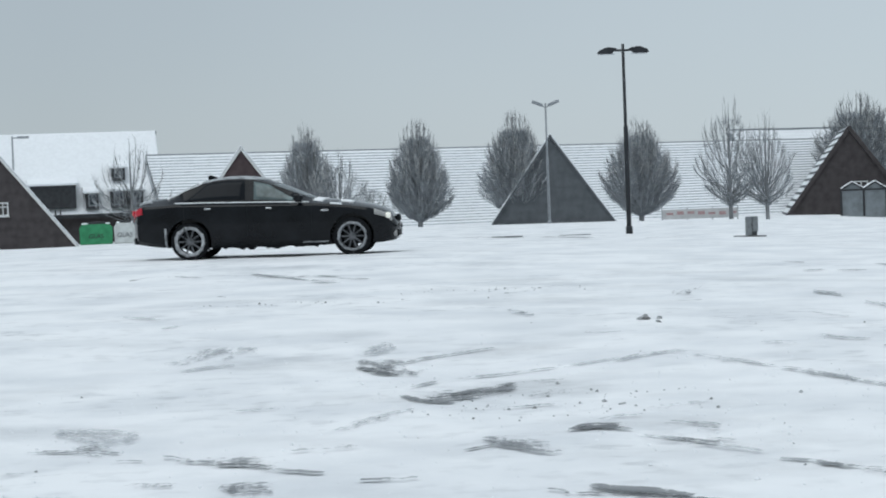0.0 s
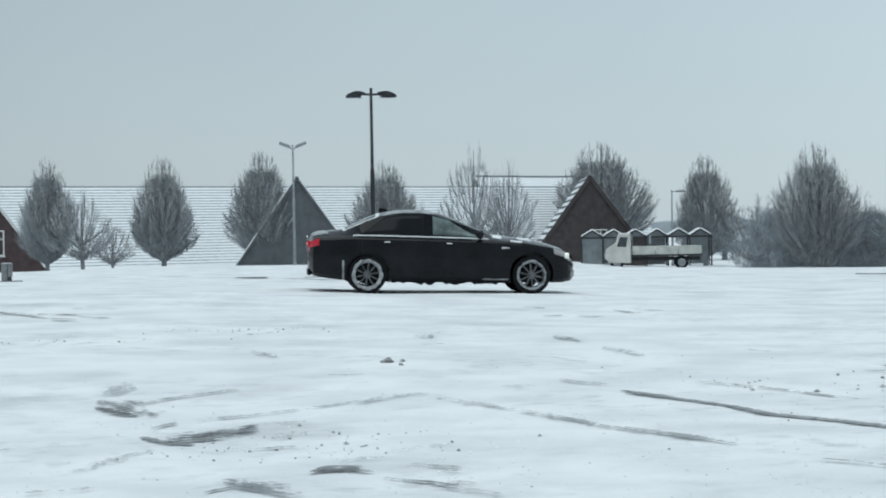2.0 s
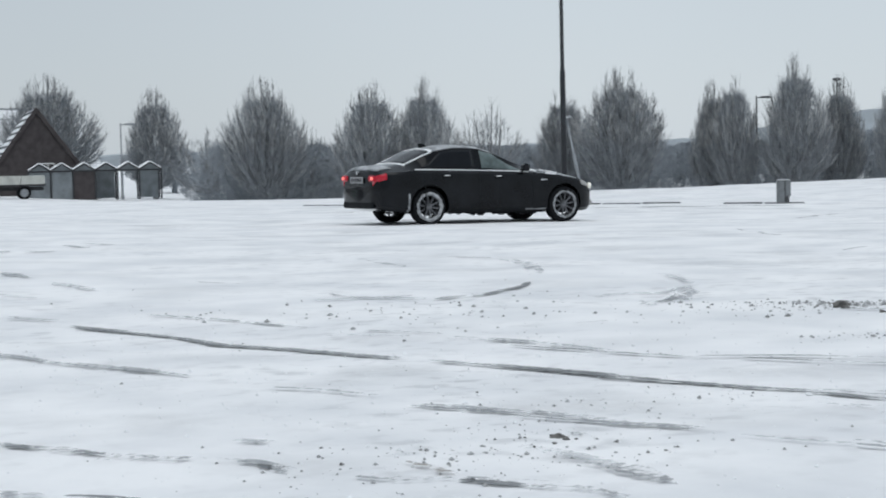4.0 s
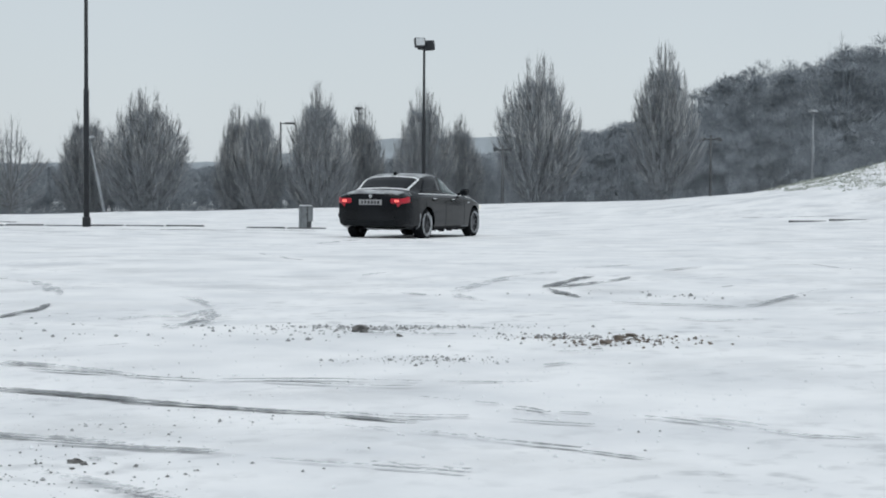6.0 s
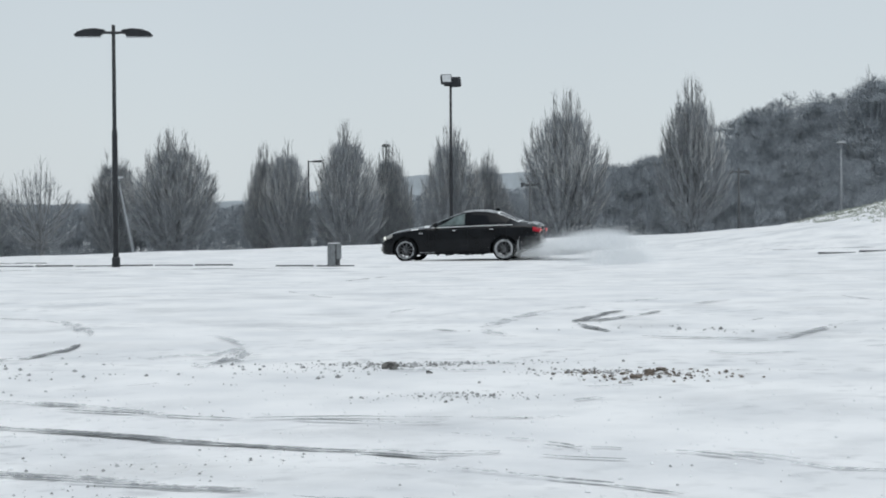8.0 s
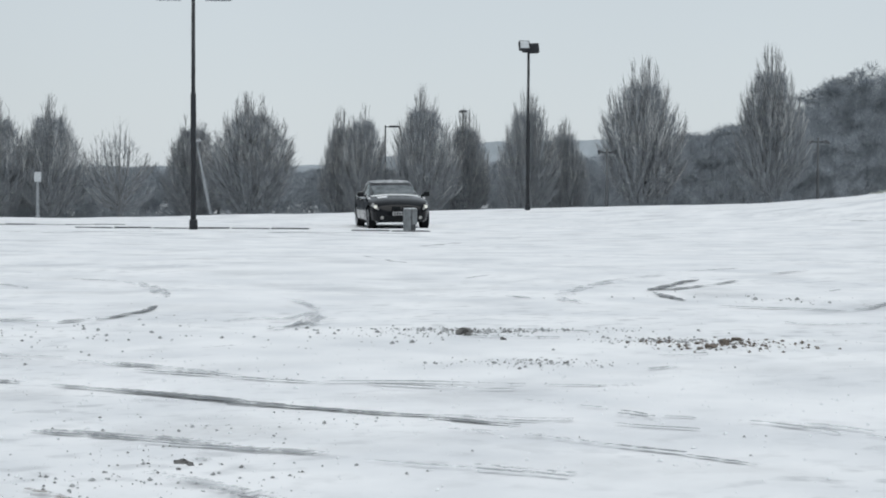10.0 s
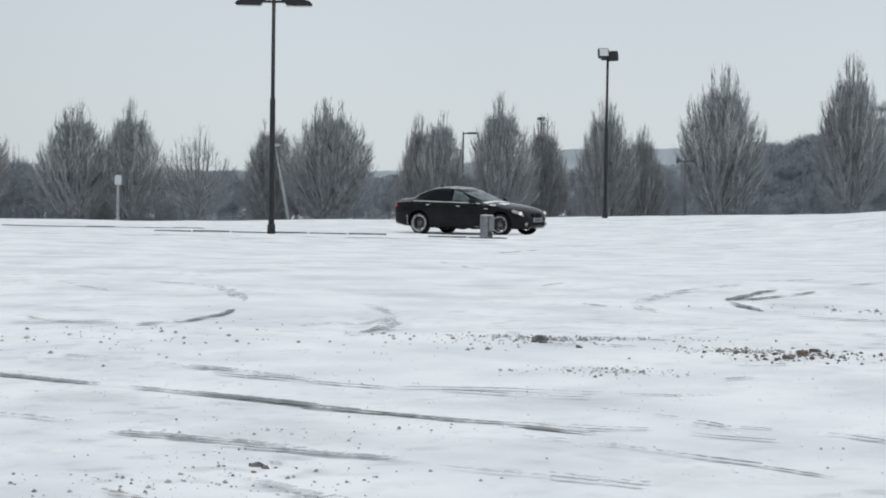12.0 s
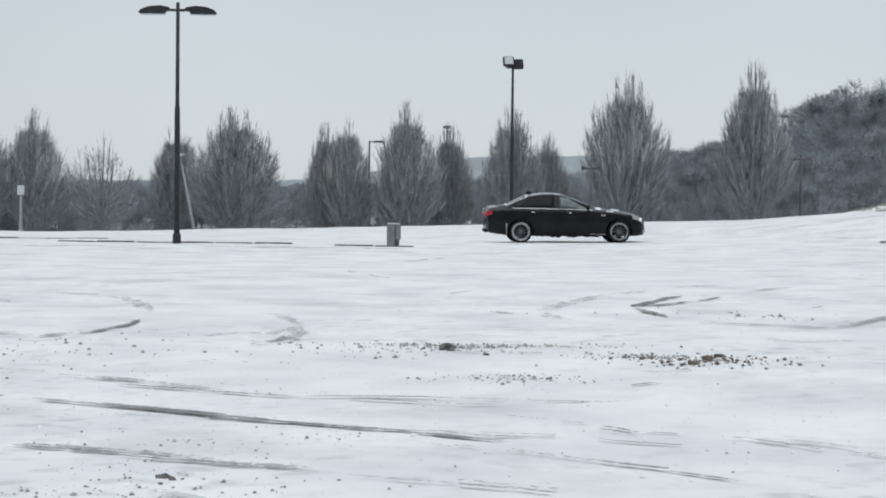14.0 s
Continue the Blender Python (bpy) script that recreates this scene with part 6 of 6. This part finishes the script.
def clod(bearing, dip, r, mat, label, seed, chunks=4):
    """A clod and the smaller chunks that broke from it."""
    rnd = random.Random(seed)
    x, y = lot_point(bearing, dip)
    for k in range(1 + chunks):
        q = r if k == 0 else r * rnd.uniform(0.25, 0.6)
        px, py = (x, y) if k == 0 else (x + rnd.gauss(0, 2.2 * r), y + rnd.gauss(0, 2.6 * r))
        me = lump(seed * 13 + k * 7, q, rnd.uniform(0.4, 0.7))
        me.materials.append(mat)
        ob = new("clod", me)
        ob.matrix_basis = pose(px, py, soft_z(px, py) + q * 0.18, 0, 0, seed * 77 + k * 50)
        tagged(ob, label, "clod", "clods on the lot")


def lot_point(bearing, dip):
    """Where a line of sight at that bearing and dip below level meets the lot."""
    a, e = radians(bearing), radians(dip)
    d = 2.0
    while d < 75 and EYE.z - d * math.tan(e) > soft_z(d * math.sin(a), d * math.cos(a)):
        d += 0.03
    return d * math.sin(a), d * math.cos(a)


def crumbs(name, bearing, dip, sb, sd, count, size, mat, seed, label):
    """Loose crumbs strewn round a spot: sb and sd are the spreads across and along the line of sight in metres."""
    rnd = random.Random(seed)
    cx, cy = lot_point(bearing, dip)
    a = radians(bearing)
    g = Geo()
    oct_ = [(1, 0, 0), (-1, 0, 0), (0, 1, 0), (0, -1, 0), (0, 0, 1), (0, 0, -0.4)]
    fo = [(0, 2, 4), (2, 1, 4), (1, 3, 4), (3, 0, 4), (2, 0, 5), (1, 2, 5), (3, 1, 5), (0, 3, 5)]
    for _ in range(int(count * 1.5)):
        u, v = rnd.gauss(0, sb), rnd.gauss(0, sd)
        x, y = cx + u * math.cos(a) + v * math.sin(a), cy - u * math.sin(a) + v * math.cos(a)
        s = 0.46 * size * rnd.uniform(0.35, 1.0) ** 2 * rnd.choice((0.6, 1, 1, 1.6))
        z, t = soft_z(x, y) + s * 0.2, rnd.uniform(0, 6.3)
        g.add([(x + s * (px * math.cos(t) - py * math.sin(t)) * rnd.uniform(0.7, 1.3), y + s * (px * math.sin(t) + py * math.cos(t)) * rnd.uniform(0.7, 1.3), z + s * pz * 0.8) for px, py, pz in oct_], fo)
    tagged(part(name, g, mat), label, "crumbs", "", "stuff")


clod(28.19, 8.67, 0.036, CLOD, "dirty frozen clod lying on the snow", 1)
clod(36.92, 4.74, 0.07, CLOD, "dark frozen clod lying on the snow", 2)
clod(44.97, 4.97, 0.06, EARTH, "brown lump of earth on the snow", 3)
clod(45.35, 4.85, 0.05, EARTH, "brown lump of earth on the snow", 4)
clod(6.14, 3.88, 0.055, CRUMB, "snow-crusted grey clod lying on the lot", 5, 2)
clod(44.5, 5.1, 0.045, EARTH, "brown lump of earth on the snow", 6)
clod(56.0, 3.2, 0.12, CLOD, "dark frozen clod lying on the snow", 7)
T_CR = "loose grey crumbs of frozen slush and gravel"
crumbs("crumbs", 37.2, 4.68, 0.42, 0.14, 170, 0.034, CRUMB, 1, T_CR)
crumbs("crumbs", 39.7, 4.60, 0.42, 0.12, 130, 0.022, CRUMB, 2, T_CR)
crumbs("crumbs", 35.3, 4.7, 0.45, 0.35, 90, 0.03, CRUMB, 3, T_CR)
crumbs("crumbs", 44.9, 5.0, 0.28, 0.26, 110, 0.032, EARTH, 4, "brown crumbs of earth on the snow")
crumbs("crumbs", 43.2, 4.92, 0.3, 0.16, 150, 0.03, CRUMB, 5, T_CR)
crumbs("crumbs", 39.2, 5.62, 0.25, 0.14, 170, 0.024, CRUMB, 6, T_CR)
crumbs("crumbs", 28.1, 8.7, 0.35, 0.3, 70, 0.018, CRUMB, 7, T_CR)
crumbs("crumbs", 24.5, 9.4, 0.45, 0.3, 130, 0.02, CRUMB, 8, T_CR)
crumbs("crumbs", 29.3, 7.6, 0.5, 0.3, 60, 0.02, CRUMB, 9, T_CR)
crumbs("crumbs", 23.6, 4.7, 1.6, 0.8, 70, 0.035, CRUMB, 10, T_CR)
crumbs("crumbs", 29.0, 4.9, 1.5, 0.6, 70, 0.035, CRUMB, 11, T_CR)
crumbs("crumbs", 1.5, 2.8, 0.5, 0.2, 32, 0.032, CRUMB, 12, T_CR)
crumbs("crumbs", -4.5, 3.0, 0.8, 0.2, 34, 0.032, CRUMB, 13, T_CR)
crumbs("crumbs", 3.4, 6.4, 0.5, 0.4, 60, 0.03, CRUMB, 14, T_CR)
crumbs("crumbs", 20, 6.0, 4.0, 2.5, 110, 0.015, CRUMB, 15, T_CR)
crumbs("crumbs", 40, 6.5, 4.0, 2.0, 110, 0.014, CRUMB, 16, T_CR)
crumbs("crumbs", 0, 6.5, 3.5, 2.0, 90, 0.014, CRUMB, 17, T_CR)
crumbs("crumbs", 46.3, 4.95, 0.3, 0.22, 45, 0.034, EARTH, 19, "brown crumbs of earth on the snow")
crumbs("crumbs", 43.0, 4.95, 0.2, 0.14, 40, 0.034, EARTH, 20, "brown crumbs of earth on the snow")
crumbs("crumbs", 46.3, 3.6, 0.8, 0.4, 40, 0.05, CRUMB, 18, T_CR)


for k, (bb, dd, sp, cnt) in enumerate(((0, 7.0, 3.0, 900), (12, 6.0, 3.0, 900), (24, 7.5, 2.6, 900), (36, 6.5, 3.0, 900), (47, 6.5, 3.0, 700), (5, 3.6, 6.0, 700), (22, 3.4, 6.0, 700), (40, 3.6, 6.0, 700))):
    crumbs("snow_crumbs", bb, dd, sp, sp * 0.7, int(cnt * 0.7), 0.02, CAPSNOW, 60 + k, "loose crumbs of thrown-up white snow")


def bank_grass():
    rnd = random.Random(77)
    g = Geo()
    n = 0
    while n < 1500:
        b, d = rnd.uniform(49.0, 58.5), rnd.uniform(58, 82)
        x, y = d * math.sin(radians(b)), d * math.cos(radians(b))
        z = soft_z(x, y)
        if (z - EYE.z) / d < -0.006 or noise.noise((x * 0.5, y * 0.5, 7)) < rnd.uniform(-0.5, 0.25):
            continue
        n += 1
        for k in range(5):
            p = Vector((x + rnd.gauss(0, 0.06), y + rnd.gauss(0, 0.06), z - 0.01))
            g.spike(p, p + Vector((rnd.gauss(0, 0.06), rnd.gauss(0, 0.06), rnd.uniform(0.04, 0.11))), 0.012)
    tagged(part("grass", g, DRYGRASS), "frosted grass tufts poking through the snow bank", "grass", "", "stuff")


bank_grass()


# ---- what moves ----
def drive_pose(x, y, heading):
    h = radians(heading)
    f, s = Vector((math.cos(h), math.sin(h))), Vector((-math.sin(h), math.cos(h)))
    zf, zr = ground_z(x + 1.38 * f.x, y + 1.38 * f.y), ground_z(x - 1.38 * f.x, y - 1.38 * f.y)
    zl, zq = ground_z(x + 0.76 * s.x, y + 0.76 * s.y), ground_z(x - 0.76 * s.x, y - 0.76 * s.y)
    ax = Vector((2.76 * f.x, 2.76 * f.y, zf - zr)).normalized()
    up = ax.cross(Vector((1.52 * s.x, 1.52 * s.y, zl - zq))).normalized()
    m = Matrix((ax, up.cross(ax), up)).transposed().to_4x4()
    m.translation = (x, y, (zf + zr) / 2 - 0.012)
    return m


def flake_cloud(seed, count, sx, sy, sz, size):
    """Powder in the air: thousands of single flat snow crystals."""
    rng = np.random.RandomState(seed)
    c = np.stack([rng.normal(0, sx, count), rng.normal(0, sy, count), np.abs(rng.normal(0, sz, count))], 1)
    d = rng.normal(0, size, (count, 3, 3))
    me = bpy.data.meshes.new("flakes")
    me.from_pydata((c[:, None, :] + d).reshape(-1, 3).tolist(), [], np.arange(count * 3).reshape(-1, 3).tolist())
    me.materials.append(POWDER)
    return me


CLOUDS = [flake_cloud(51, 16000, 0.22, 0.22, 0.13, 0.0045), flake_cloud(52, 30000, 0.45, 0.38, 0.17, 0.0048)]


def spot(t):
    ts = [r[0] for r in DRIVE]
    return [float(np.interp(t, ts, [r[k] for r in DRIVE])) for k in (1, 2, 3)]


def puff(t0, p, v, life, mesh, rise=0.35):
    """Snow thrown up at p at t0: it flies along v, and falls back into the snow."""
    ob = new("snow_spray", CLOUDS[mesh])
    tagged(ob, "powder snow thrown up by a spinning wheel", "snow spray", "snow thrown up by the wheels")
    rows = []
    for u in (-0.08, 0.0, 0.18, 0.4, 0.7, 1.0):
        k = max(0.0, u)
        x, y = p[0] + v[0] * k * life, p[1] + v[1] * k * life
        up = -1.3 if u < 0 else rise * 4 * k * (1 - k) - 1.3 * k ** 4 - 0.12 * (1 - k)
        rows.append((t0 + u * life, pose(x, y, ground_z(x, y) + up, 0, 0, 60 * k)))
    if rows[0][0] > 0:
        rows.insert(0, (0.0, rows[0][1]))
    if rows[-1][0] < 14:
        rows.append((14.0, rows[-1][1]))
    walk(ob, [(min(14.0, t), m) for t, m in rows])


def spray():
    rnd = random.Random(9)
    for i in range(18):
        t0 = 6.15 + 0.115 * i
        x, y, h = spot(t0)
        f = Vector((math.cos(radians(h)), math.sin(radians(h))))
        s = Vector((-f.y, f.x))
        if t0 < 7.05:
            for w in (-0.75, 0.75):
                puff(t0 + 0.03 * w, Vector((x, y)) - f * 1.65 + s * w, -f * rnd.uniform(0.3, 0.8) + s * rnd.uniform(-0.4, 0.2), 0.5, 0, 0.12)
            puff(t0, Vector((x, y)) + f * 1.1 - s * 0.95, -s * 0.8, 0.45, 0, 0.08)
        else:
            q = Vector((x, y)) - f * rnd.uniform(1.9, 2.3) - s * rnd.uniform(0.1, 0.7)
            puff(t0, q, -s * rnd.uniform(1.2, 2.8) - f * rnd.uniform(-0.2, 0.4), rnd.uniform(0.9, 1.4), 1, 0.42)
            puff(t0 + 0.05, q - s * 0.4, -s * rnd.uniform(1.8, 3.6) - f * rnd.uniform(-0.4, 0.2), rnd.uniform(0.9, 1.5), 1, 0.55)


def motions():
    walk(CAR, [(t, drive_pose(x, y, h)) for t, x, y, h in DRIVE])
    ts = [r[0] for r in DRIVE]
    run = [0.0]
    for a, b in zip(DRIVE, DRIVE[1:]):
        run.append(run[-1] + math.hypot(b[1] - a[1], b[2] - a[2]))
    for k, hub in enumerate(WHEELS):
        rows = []
        for i in range(141):
            t = i / 10
            turn = math.degrees(float(np.interp(t, ts, run)) / 0.322) * (1.0 if k < 2 else 1.12)
            m = Matrix.Translation(hub.location) @ Euler((0, radians(turn % 360), 0)).to_matrix().to_4x4()
            rows.append((t, m))
        walk(hub, rows)
    walk(TRUCK, [(t, truck_pose(t)) for t in TRUCK_T])
    for hub in TRUCK_WHEELS:
        rows = []
        for i in range(141):
            gone = (18.0 - float(np.interp(i / 10, TRUCK_T, TRUCK_B))) * radians(1) * 104
            rows.append((i / 10, Matrix.Translation(hub.location) @ Euler((0, -(gone / 0.36) % 6.28319, 0)).to_matrix().to_4x4()))
        walk(hub, rows)
    spray()


motions()
